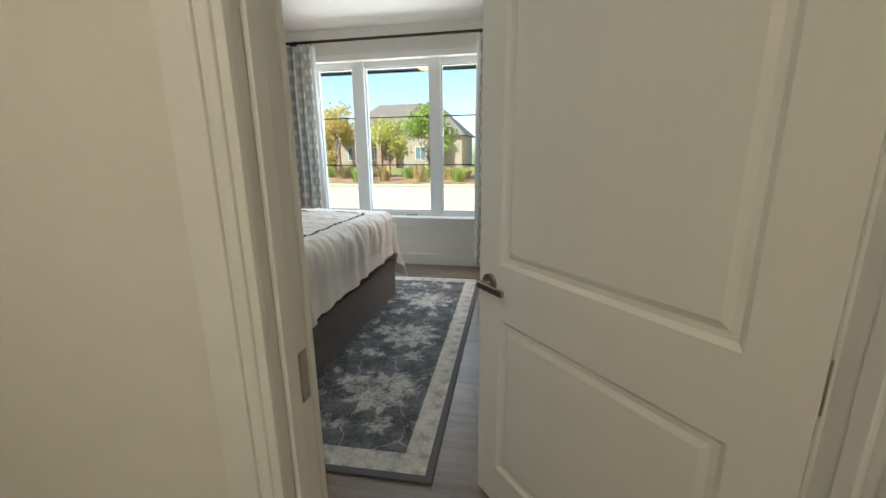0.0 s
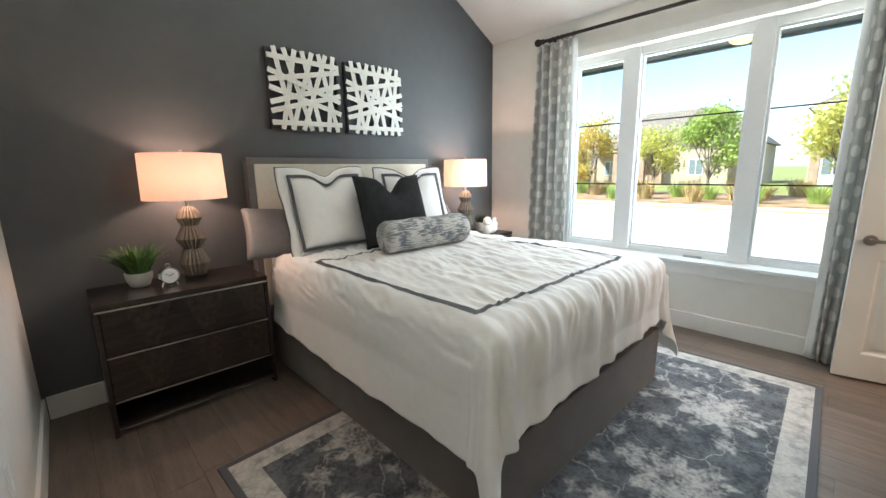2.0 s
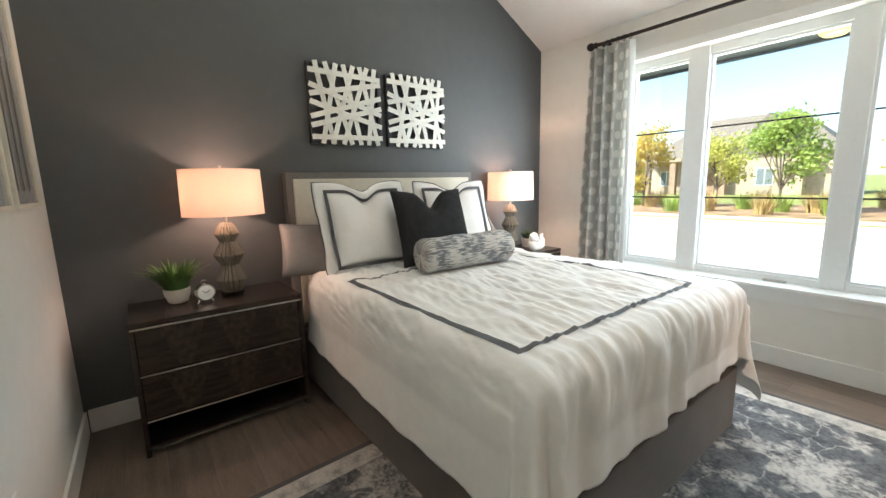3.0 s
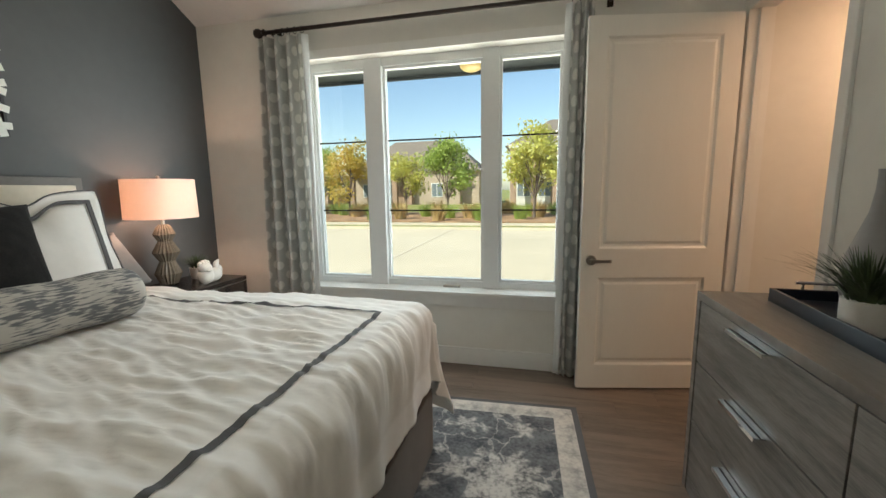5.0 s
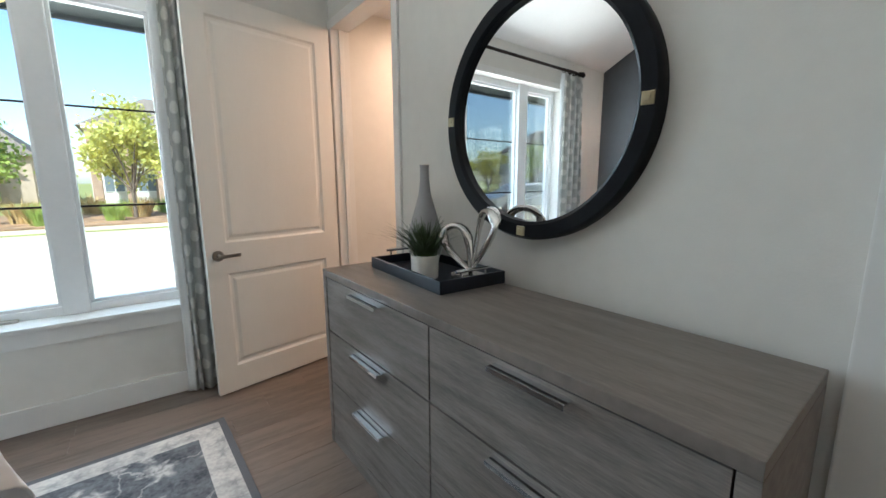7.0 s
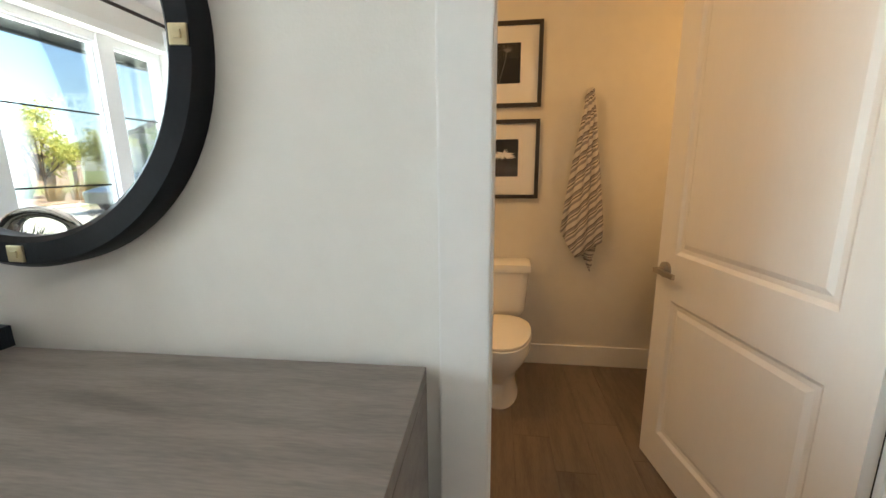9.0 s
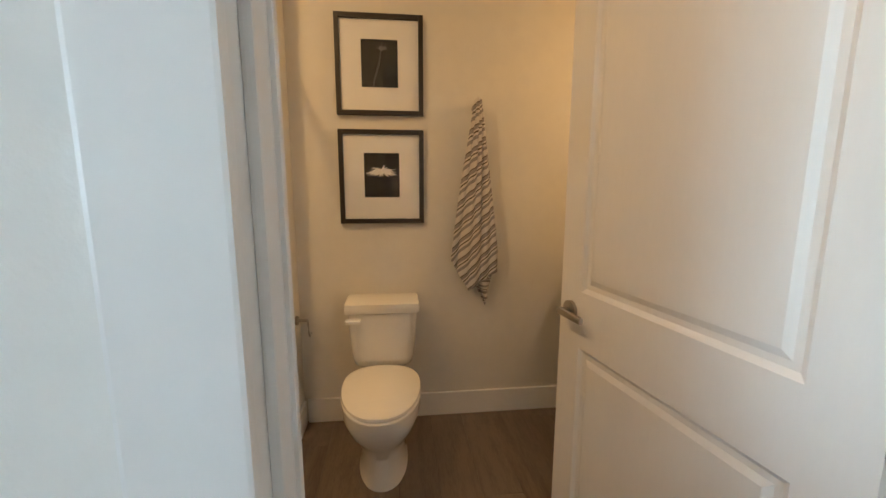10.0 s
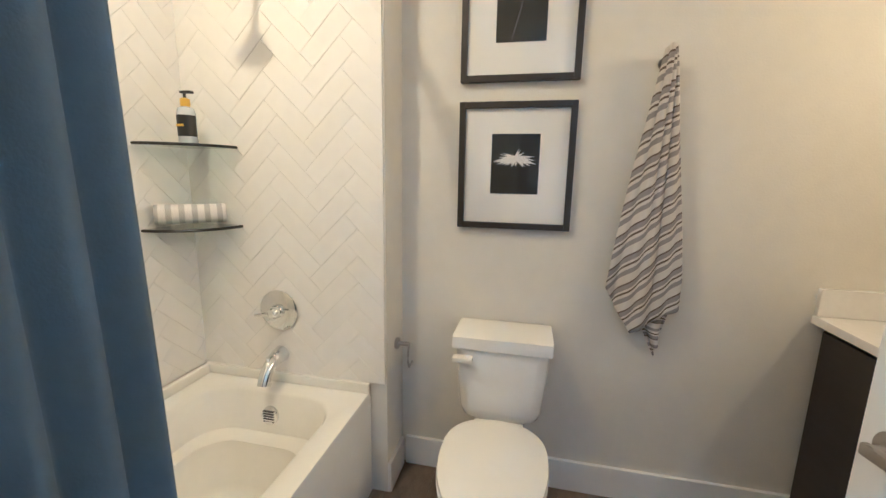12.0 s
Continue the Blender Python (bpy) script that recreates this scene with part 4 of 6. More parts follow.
# ---- bedside ----
def nightstand(m, w, label):
    o = thing("nightstand", m, label, "nightstand", "bedside nightstands")
    D, H = 0.47, 0.735
    part("top", B(-D, 0, H - 0.028, 0.0, w, H, bev=0.003), DARKWOOD, o)
    for y0, y1 in ((0, 0.022), (w - 0.022, w)):
        part("side_panel", B(-D, y0, 0.0, -0.002, y1, H - 0.029, bev=0.002), DARKWOOD, o)
    part("back_panel", B(-D, 0.023, 0.03, -D + 0.015, w - 0.023, H - 0.03), DARKWOOD, o)
    part("bottom_shelf", B(-D + 0.016, 0.023, 0.035, -0.004, w - 0.023, 0.058), DARKWOOD, o)
    for z0, z1 in ((0.455, H - 0.04), (0.205, 0.44)):
        dr = part("drawer", B(-0.40, 0.026, z0, -0.006, w - 0.026, z1), DARKWOOD, o, "inlaid dark drawer front")
        n = 6
        ys = [0.027 + (w - 0.054) * k / n for k in range(n + 1)]
        sk = [0.0] + [0.085 if k % 2 else -0.085 for k in range(1, n)] + [0.0]
        for k in range(n):
            bmi = bmesh.new()
            x0, x1 = -0.0055, -0.002 - 0.0008 * (k % 2)
            quad = ((ys[k] + sk[k] / 2, z0 + 0.001), (ys[k + 1] + sk[k + 1] / 2 - 0.001, z0 + 0.001), (ys[k + 1] - sk[k + 1] / 2 - 0.001, z1 - 0.001), (ys[k] - sk[k] / 2, z1 - 0.001))
            lo = [bmi.verts.new((x0, y, z)) for y, z in quad]
            hi = [bmi.verts.new((x1, y, z)) for y, z in quad]
            bmi.faces.new(hi)
            for q in range(4):
                bmi.faces.new((lo[q], lo[(q + 1) % 4], hi[(q + 1) % 4], hi[q]))
            part("inlay", bmi, (DARKWOOD, DARKINLAY)[k % 2], dr)
        part("pull_trim", B(-0.012, 0.024, z0 - 0.012, 0.004, w - 0.024, z0 - 0.003, bev=0.001), SILVER, dr, "slim metal pull strip")
    part("edge_trim", B(-0.010, 0.006, H - 0.040, 0.003, w - 0.006, H - 0.030, bev=0.001), SILVER, o, "slim metal edge strip")
    part("base_trim", B(-0.012, 0.024, 0.035, 0.002, w - 0.024, 0.045), SILVER, o)
    return o


nightstand(pose(-2.41, 0.875, 0), 0.86, "dark espresso two-drawer nightstand with metal strips beside the bed")
nightstand(Matrix.Translation((-2.41, 3.58, 0)) @ Matrix.Diagonal((1, 1, 0.98, 1)), 0.78, "dark espresso two-drawer nightstand near the window")


def table_lamp(m):
    o = thing("table_lamp", m, "lit table lamp with ribbed ceramic body on a nightstand", "lamp", "bedside lamps")
    part("base", lathe([(0.062, 0), (0.066, 0.004), (0.066, 0.018), (0.05, 0.024)], 4), SMOKEGLASS, o, "clear acrylic plinth")
    prof = [(0.050, 0.024), (0.056, 0.04), (0.078, 0.10), (0.050, 0.175), (0.043, 0.19), (0.078, 0.255), (0.047, 0.32), (0.040, 0.335), (0.064, 0.385), (0.045, 0.43), (0.026, 0.455)]
    part("body", lathe([(q * 1.12, z) for q, z in prof], 40, star=0.13), CERGREY, o, "ribbed glazed ceramic body")
    bm = bmesh.new()
    rod(bm, (0, 0, 0.45), (0, 0, 0.53), 0.011, 14)
    part("neck", bm, NICKEL, o, smooth=True)
    bm = bmesh.new()
    rings = []
    for r, z in ((0.225, 0.50), (0.219, 0.77), (0.215, 0.77), (0.221, 0.50)):
        rings.append([bm.verts.new((r * math.cos(6.28319 * i / 48), r * math.sin(6.28319 * i / 48), z)) for i in range(48)])
    for a, b in zip(rings, rings[1:] + rings[:1]):
        for i in range(48):
            bm.faces.new((a[i], a[(i + 1) % 48], b[(i + 1) % 48], b[i]))
    part("shade", bm, SHADE, o, "pinkish white linen drum shade", smooth=True)
    bm = bmesh.new()
    for k in range(3):
        a = k * 2.0944
        rod(bm, (0, 0, 0.755), (0.214 * math.cos(a), 0.214 * math.sin(a), 0.755), 0.0025, 6)
    rod(bm, (0, 0, 0.53), (0, 0, 0.79), 0.004, 8)
    part("harp", bm, NICKEL, o)
    part("finial", lathe([(0.006, 0.77), (0.011, 0.778), (0.012, 0.79), (0.006, 0.798)], 12), NICKEL, o, smooth=True)
    return o


lamp = table_lamp(pose(-2.70, 1.405, 0.735))
copy_thing(lamp, pose(-2.70, 3.925, 0.720))


def blades(n, rad, h, seed, lean, wid, droop=0.3):
    rnd = random.Random(seed)
    bm = bmesh.new()
    for _ in range(n):
        a, k = rnd.uniform(0, 6.283), rnd.uniform(0.1, 1)
        r0 = rad * math.sqrt(rnd.random()) * 0.8
        hh = h * rnd.uniform(0.65, 1.05)
        out = lean * k * hh
        c, s = math.cos(a), math.sin(a)
        prev = None
        for i in range(5):
            t = i / 4
            r = r0 + out * t ** 1.6
            z = hh * (t - droop * k * t ** 3)
            w = wid * (1 - t) ** 0.7 + 0.0005
            v1 = bm.verts.new((c * r - s * w, s * r + c * w, z))
            v2 = bm.verts.new((c * r + s * w, s * r - c * w, z))
            if prev:
                bm.faces.new((prev[0], prev[1], v2, v1))
            prev = (v1, v2)
    return bm


def potted_grass(m, label, pot_prof, leafm, n, h, lean, seed, potm=CERWHITE, wid=0.004, group=""):
    o = thing("potted_plant", m, label, "plant", group)
    part("pot", lathe(pot_prof, 32), potm, o, "white ceramic pot", smooth=True)
    bm = blades(n, pot_prof[-1][0], h, seed, lean, wid)
    bmesh.ops.translate(bm, verts=bm.verts, vec=(0, 0, pot_prof[-1][1] - 0.02))
    part("leaves", bm, leafm, o, "thin green blades")
    return o


potted_grass(pose(-2.72, 1.115, 0.735), "small faux succulent grass in a white bowl pot on the nightstand", [(0.038, 0), (0.05, 0.008), (0.066, 0.05), (0.07, 0.085), (0.066, 0.085)], LEAF, 230, 0.20, 1.0, 3, wid=0.009)
potted_grass(pose(-2.72, 4.20, 0.720), "dark green grassy plant behind the white figurine", [(0.04, 0), (0.05, 0.01), (0.06, 0.09), (0.056, 0.09)], LEAFD, 110, 0.13, 1.0, 9)
ck = thing("alarm_clock", pose(-2.60, 1.243, 0.735, 0, 0, 98), "small round silver twin-bell alarm clock on the nightstand", "clock")
bm = bmesh.new()
rod(bm, (0, -0.02, 0.062), (0, 0.02, 0.062), 0.05, 32)
part("case", bm, SILVER, ck, smooth=True)
bm = bmesh.new()
rod(bm, (0, -0.0215, 0.062), (0, -0.020, 0.062), 0.042, 32)
part("dial", bm, MATBOARD, ck, "white dial")
bm = bmesh.new()
rod(bm, (0, -0.023, 0.062), (0.020, -0.023, 0.075), 0.0016, 6)
rod(bm, (0, -0.023, 0.062), (-0.022, -0.023, 0.078), 0.0013, 6)
part("clock_hands_set", bm, BLACKPL, ck, "black pointers")
bm = bmesh.new()
tube(bm, [(0.014 * math.cos(a), 0, 0.122 + 0.012 * math.sin(a)) for a in (i * 0.5236 for i in range(13))], 0.0025, 8)
rod(bm, (0, 0, 0.11), (0, 0, 0.116), 0.006)
part("top_ring", bm, SILVER, ck, smooth=True)
for s in (-1, 1):
    bm = bmesh.new()
    rod(bm, (s * 0.026, 0, 0.03), (s * 0.04, 0, 0.0), 0.005, 8)
    part("foot", bm, SILVER, ck, smooth=True)
# pierced white figurine on the far nightstand
bm = bmesh.new()
for c, r, sc in (((0, 0.015, 0.050), 0.056, (1.0, 1.45, 0.88)), ((0.016, -0.045, 0.058), 0.050, (1.0, 1.0, 1.12)), ((0.018, -0.048, 0.108), 0.043, (1.0, 1.05, 0.85)),
                 ((0.012, -0.082, 0.138), 0.014, (1, 1, 1.3)), ((0.012, -0.060, 0.146), 0.014, (1, 1, 1.3)), ((0.012, -0.036, 0.146), 0.014, (1, 1, 1.3)), ((0.012, -0.014, 0.138), 0.014, (1, 1, 1.3)),
                 ((0.055, -0.050, 0.098), 0.016, (1, 1.4, 0.8)), ((0.0, 0.078, 0.075), 0.030, (0.9, 1, 1.2)), ((0.0, 0.066, 0.112), 0.020, (0.8, 1, 1.4)), ((0.0, 0.082, 0.132), 0.012, (0.8, 1, 1.2))):
    rr = bmesh.ops.create_icosphere(bm, subdivisions=3, radius=r)
    bmesh.ops.scale(bm, verts=rr["verts"], vec=sc)
    bmesh.ops.translate(bm, verts=rr["verts"], vec=c)
o = solo("animal_figurine", bm, CERWHITE, "white pierced ceramic animal figurine on the nightstand", "figurine", smooth=True, angle=None)
o.matrix_world = Matrix.Translation((-2.50, 4.08, 0.721)) @ Matrix.Scale(1.12, 4)

# ---- wall art over the bed ----
def lattice_art(m, label):
    o = thing("wall_art", m, label, "wall art", "pair of lattice wall panels")
    S = 0.565
    bm = bmesh.new()
    k = 0.012
    for y0, z0, y1, z1 in ((0, 0, k, S), (S - k, 0, S, S), (k, 0, S - k, k), (k, S - k, S - k, S)):
        box(bm, 0.0, y0, z0, 0.035, y1, z1)
    part("back_frame", bm, ARTBACK, o, "thin dark back frame")
    # strips from top edge to bottom edge, then from side to side, as shares of the panel
    down = ((0.10, 0.30), (0.23, 0.56), (0.38, 0.15), (0.48, 0.69), (0.62, 0.28), (0.71, 0.95), (0.82, 0.43), (0.93, 0.80))
    across = ((0.10, 0.12), (0.27, 0.59), (0.39, 0.18), (0.48, 0.75), (0.67, 0.36), (0.78, 0.50), (0.92, 0.90))
    lines = [((S * a, S + 0.012), (S * b, 0.0)) for a, b in down] + [((0.0, S - S * a), (S + 0.005, S - S * b)) for a, b in across]
    for i, (p, q) in enumerate(lines):
        a, b = Vector((0, *p)), Vector((0, *q))
        d = b - a
        bm = B(-0.0015, -0.0185, -d.length / 2, 0.0015, 0.0185, d.length / 2, bev=0.0008)
        bmesh.ops.transform(bm, matrix=Matrix.Translation(Vector((0.040 + 0.0012 * i, 0, 0)) + (a + b) / 2) @ Matrix.Rotation(-math.atan2(d.y, d.z), 4, "X"), verts=bm.verts)
        part("slat", bm, ARTW, o)
    return o


lattice_art(pose(L + 0.001, 2.045, 1.705), "square panel of crossed pale metal strips on the dark wall")
lattice_art(pose(L + 0.001, 2.68, 1.705), "square panel of crossed pale metal strips on the dark wall")


# ---- framed pictures ----
def picture(name, m, w, h, fw, mw, art, label, group, frm=BLACKFR):
    """In its own x-z plane, front towards -y, back at y=0."""
    o = thing(name, m, label, "picture", group)
    bm = bmesh.new()
    for x0, z0, x1, z1 in ((0, 0, fw, h), (w - fw, 0, w, h), (fw, 0, w - fw, fw), (fw, h - fw, w - fw, h)):
        box(bm, x0, -0.026, z0, x1, 0, z1, bev=0.002)
    part("frame", bm, frm, o)
    part("mat_board", B(fw, -0.012, fw, w - fw, -0.004, h - fw), MATBOARD, o)
    if art:
        art(o, w, h, mw)
    p = part("glass", B(fw, -0.0185, fw, w - fw, -0.0170, h - fw), PICGLASS, o)
    p.visible_shadow = False
    return o


def dx_drop(a):
    # petals droop towards their tips
    return abs(math.cos(a))


def flower_print(kind):
    def fn(o, w, h, mw):
        x0, x1, z0, z1 = w / 2 - 0.092, w / 2 + 0.092, h / 2 - 0.105, h / 2 + 0.125
        pr = part("print", B(x0, -0.0135, z0, x1, -0.0125, z1), BLACKPL, o, "black and white flower photograph")
        rnd = random.Random(kind)
        bm = bmesh.new()
        cx, cz = (w / 2 + 0.01, h / 2 + 0.075) if kind == 1 else (w / 2, h / 2 + 0.035)
        n = 14 if kind == 1 else 54
        for i in range(n):
            a = rnd.uniform(0.1, 3.04) if kind == 1 else rnd.uniform(0, 6.283)
            ln = rnd.uniform(0.03, 0.045) if kind == 1 else rnd.uniform(0.05, 0.088)
            dx, dz = math.cos(a) * ln, math.sin(a) * ln * (1 if kind == 1 else 0.42) - (0.016 * (dx_drop(a)) if kind == 2 else 0)
            dx = max(x0 + 0.004 - cx, min(x1 - 0.004 - cx, dx))
            px, pz = -dz * 0.16 + 0.001, dx * 0.10
            k = 0.0137 + 0.00002 * i
            vs = [bm.verts.new(p) for p in ((cx - px, -k, cz - pz), (cx + dx, -k, cz + dz), (cx + px, -k, cz + pz + 0.002))]
            bm.faces.new(vs)
        if kind == 1:
            for a, b in (((cx, cz), (cx - 0.015, cz - 0.07)), ((cx - 0.015, cz - 0.07), (cx - 0.045, z0 + 0.004))):
                vs = [bm.verts.new(p) for p in ((a[0] - 0.002, -0.0139, a[1]), (a[0] + 0.002, -0.0139, a[1]), (b[0] + 0.002, -0.0139, b[1]), (b[0] - 0.002, -0.0139, b[1]))]
                bm.faces.new(vs)
        part("flower", bm, MATBOARD if kind == 2 else GREYSATIN, pr, "pale flower")
    return fn


PW, PH = 0.442, 0.487
picture("framed_picture", pose(BX - 0.001, 1.827, 1.700, 0, 0, -90), PW, PH, 0.024, 0.12, flower_print(1), "black framed photograph of a thin-stemmed flower over the toilet", "flower photographs over the toilet")
picture("framed_picture", pose(BX - 0.001, 1.827, 1.1415, 0, 0, -90), PW, PH, 0.024, 0.12, flower_print(2), "black framed photograph of a white daisy over the toilet", "flower photographs over the toilet")


def bars_art(o, w, h, mw):
    for i in range(9):
        x = 0.06 + (w - 0.12) * i / 9
        part("print_strip", B(x, -0.0135, 0.07, x + (w - 0.12) / 9 * 0.7, -0.0125, h - 0.07), (HBLINEN, GREYSATIN, MATBOARD)[i % 3], o)


for xx in (-1.62, -2.16):
    picture("framed_picture", pose(xx, NEAR + 0.001, 1.33, 0, 0, 180), 0.46, 0.95, 0.018, 0.06, bars_art, "tall framed abstract print in a pale wood frame", "tall prints by the entry", HBLINEN)

# ---- dresser and what stands on it ----
DX0, DX1, DY0, DY1, DH = 0.628, 1.115, 1.770, 3.54, 0.937
dr = thing("dresser", pose(0.628, 1.770, 0, 0, 0, 1.0), "grey oak six-drawer dresser with chrome pulls under the round mirror", "dresser")
DW, DD = DY1 - DY0, DX1 - DX0
part("top", B(0, 0, DH - 0.035, DD, DW, DH, bev=0.003), GREYTOP, dr)
for y0, y1 in ((0, 0.035), (DW - 0.035, DW)):
    part("side_panel", B(0, y0, 0, DD, y1, DH - 0.036, bev=0.002), GREYWOOD, dr)
part("carcass", B(0.022, 0.036, 0.05, DD, DW - 0.036, DH - 0.036), BLACKPL, dr)
part("plinth", B(0.004, 0.036, 0.0, 0.03, DW - 0.036, 0.07), GREYWOOD, dr)
cols = ((0.04, 0.875, 0.24), (0.883, DW - 0.04, 0.24))
zr = ((0.630, 0.897), (0.355, 0.622), (0.079, 0.347))
for y0, y1, hl in cols:
    for z0, z1 in zr:
        d = part("drawer", B(0.003, y0, z0, 0.022, y1, z1, bev=0.0015), GREYWOOD, dr)
        yc = (y0 + y1) / 2 + (0.0 if hl < 0.4 else 0.0)
        bm = B(-0.030, yc - hl / 2, z1 - 0.018, 0.003, yc + hl / 2, z1 - 0.013, bev=0.001)
        box(bm, -0.033, yc - hl / 2, z1 - 0.027, -0.030, yc + hl / 2, z1 - 0.013)
        part("pull", bm, CHROME, d, "chrome edge pull")

mir = thing("round_mirror", pose(R - 0.014, 2.66, 1.607, 0, 0, 1.4), "large round mirror with black leather frame and brass clips", "mirror")


def ring_x(r0, r1, x0, x1, n=80):
    bm = bmesh.new()
    prof = ((r0, x0 + 0.012), (r0 + 0.012, x0), (r1 - 0.01, x0), (r1, x0 + 0.012), (r1, x1), (r0, x1))
    rings = [[bm.verts.new((x, r * math.cos(6.28319 * i / n), r * math.sin(6.28319 * i / n))) for i in range(n)] for r, x in prof]
    for a, b in zip(rings, rings[1:] + rings[:1]):
        for i in range(n):
            bm.faces.new((a[i], a[(i + 1) % n], b[(i + 1) % n], b[i]))
    return bm


part("frame", ring_x(0.40, 0.468, -0.052, 0.0), MIRFRAME, mir, smooth=True)
bm = bmesh.new()
rod(bm, (-0.022, 0, 0), (-0.016, 0, 0), 0.405, 80)
part("mirror_glass", bm, MIRROR, mir)
for a in (0, 90, 180, 270):
    bm = bmesh.new()
    box(bm, -0.057, 0.417, -0.019, -0.045, 0.454, 0.019, bev=0.003)
    box(bm, -0.061, 0.428, -0.008, -0.057, 0.444, 0.008, bev=0.002)
    bmesh.ops.rotate(bm, verts=bm.verts, cent=(0, 0, 0), matrix=Matrix.Rotation(radians(a + 2), 3, "X"))
    part("clip", bm, BRASS, mir, "antique brass clip")

tray = thing("serving_tray", pose(0.955, 3.10, DH, 0, 0, -3), "black navy lacquer tray with metal end handles on the dresser", "tray")
TW, TL = 0.165, 0.31
part("tray_base", B(-TW, -TL, 0, TW, TL, 0.012), NAVY, tray)
for x0, y0, x1, y1 in ((-TW, -TL, -TW + 0.012, TL), (TW - 0.012, -TL, TW, TL), (-TW + 0.012, -TL, TW - 0.012, -TL + 0.012), (-TW + 0.012, TL - 0.012, TW - 0.012, TL)):
    part("tray_side", B(x0, y0, 0.001, x1, y1, 0.052, bev=0.002), NAVY, tray)
for s in (-1, 1):
    bm = bmesh.new()
    y = s * (TL + 0.0)
    for x in (-0.06, 0.06):
        rod(bm, (x, y - s * 0.006, 0.05), (x, y - s * 0.006, 0.078), 0.005, 8)
    rod(bm, (-0.085, y - s * 0.006, 0.078), (0.085, y - s * 0.006, 0.078), 0.007, 12)
    part("handle", bm, CHROME, tray, "chrome bar handle", smooth=True)
vase = lathe([(0.05, 0), (0.064, 0.006), (0.080, 0.07), (0.084, 0.13), (0.074, 0.20), (0.05, 0.28), (0.030, 0.35), (0.022, 0.42), (0.021, 0.475), (0.023, 0.49), (0.017, 0.49)], 40)
o = solo("bottle_vase", vase, VASEM, "matte grey bottle vase with a long neck on the tray", "vase", smooth=True)
o.location = (1.02, 3.25, DH + 0.012)
potted_grass(pose(0.865, 3.03, DH + 0.012), "grassy plant in a white cylinder pot on the tray", [(0.054, 0), (0.058, 0.004), (0.060, 0.10), (0.056, 0.10)], LEAFD, 210, 0.19, 1.25, 21, wid=0.0036)
sc = thing("knot_sculpture", pose(0.985, 2.865, DH + 0.012, 0, 0, 92), "polished silver looped ribbon sculpture on a square base, on the tray", "sculpture")
part("base", B(-0.07, -0.05, 0, 0.07, 0.05, 0.032, bev=0.006), SILVER, sc)
pts, rad = [], []
for i in range(73):
    t = i / 72
    lobe = 1 if t < 0.5 else -1
    ph = ((t * 2) % 1) * math.pi * 2
    tilt = 0.62 if lobe > 0 else -0.42
    ln, k = (0.225, 0.052) if lobe > 0 else (0.285, 0.075)
    s_, q = ln * math.sin(ph / 2), k * math.sin(ph) * (0.6 + 0.4 * math.sin(ph / 2))
    x = math.sin(tilt) * s_ + math.cos(tilt) * q
    z = 0.036 + math.cos(tilt) * s_ - math.sin(tilt) * q * 0.7
    y = 0.03 * math.sin(ph) * lobe
    pts.append((x, y, z))
    rad.append(0.012 + 0.014 * math.sin(ph / 2))
part("ribbon_loop", tube(bmesh.new(), pts, rad, 12, 0.55), SILVER, sc, smooth=True, angle=None)

# ---- bathroom ----
toi = thing("toilet", (BX - 0.015, 1.613, 0.0), "white porcelain two-piece toilet with closed lid", "toilet")


def oval_loft(sections, n=40):
    """sections: (z, centre x, half length back, half length front, half width)."""
    bm = bmesh.new()
    rings = []
    for z, cx, lb, lf, hw in sections:
        ring = []
        for i in range(n):
            a = 6.28319 * i / n
            c, s = math.cos(a), math.sin(a)
            ring.append(bm.verts.new((cx + (lb if c > 0 else lf) * math.copysign(abs(c) ** (0.75 if c > 0 else 1.0), c), hw * math.copysign(abs(s) ** 0.9, s), z * 0.965)))
        rings.append(ring)
    for a, b in zip(rings, rings[1:]):
        for i in range(n):
            bm.faces.new((a[i], a[(i + 1) % n], b[(i + 1) % n], b[i]))
    bm.faces.new(list(reversed(rings[0])))
    bm.faces.new(rings[-1])
    return bm


part("bowl", oval_loft([(0, -0.34, 0.24, 0.235, 0.118), (0.03, -0.34, 0.235, 0.23, 0.110), (0.14, -0.35, 0.22, 0.20, 0.100), (0.22, -0.38, 0.21, 0.22, 0.122), (0.30, -0.41, 0.20, 0.27, 0.160), (0.36, -0.42, 0.20, 0.29, 0.178), (0.405, -0.42, 0.20, 0.29, 0.178)]), PORCELAIN, toi, smooth=True)
part("bowl_deck", B(-0.26, -0.10, 0.30, -0.02, 0.10, 0.398, bev=0.03), PORCELAIN, toi, smooth=True)
part("seat", oval_loft([(0.407, -0.425, 0.19, 0.29, 0.178), (0.413, -0.42, 0.195, 0.295, 0.182), (0.424, -0.42, 0.195, 0.295, 0.182), (0.428, -0.42, 0.19, 0.291, 0.178)]), PORCELAIN, toi, smooth=True)
part("lid", oval_loft([(0.430, -0.415, 0.195, 0.29, 0.177), (0.435, -0.415, 0.2, 0.295, 0.181), (0.446, -0.415, 0.198, 0.293, 0.179), (0.453, -0.415, 0.17, 0.267, 0.155)]), PORCELAIN, toi, smooth=True)
bm = bmesh.new()
secs = [(0.40, 0.125, 0.075), (0.415, 0.148, 0.085), (0.45, 0.160, 0.092), (0.60, 0.172, 0.10), (0.697, 0.178, 0.103)]
rings = []
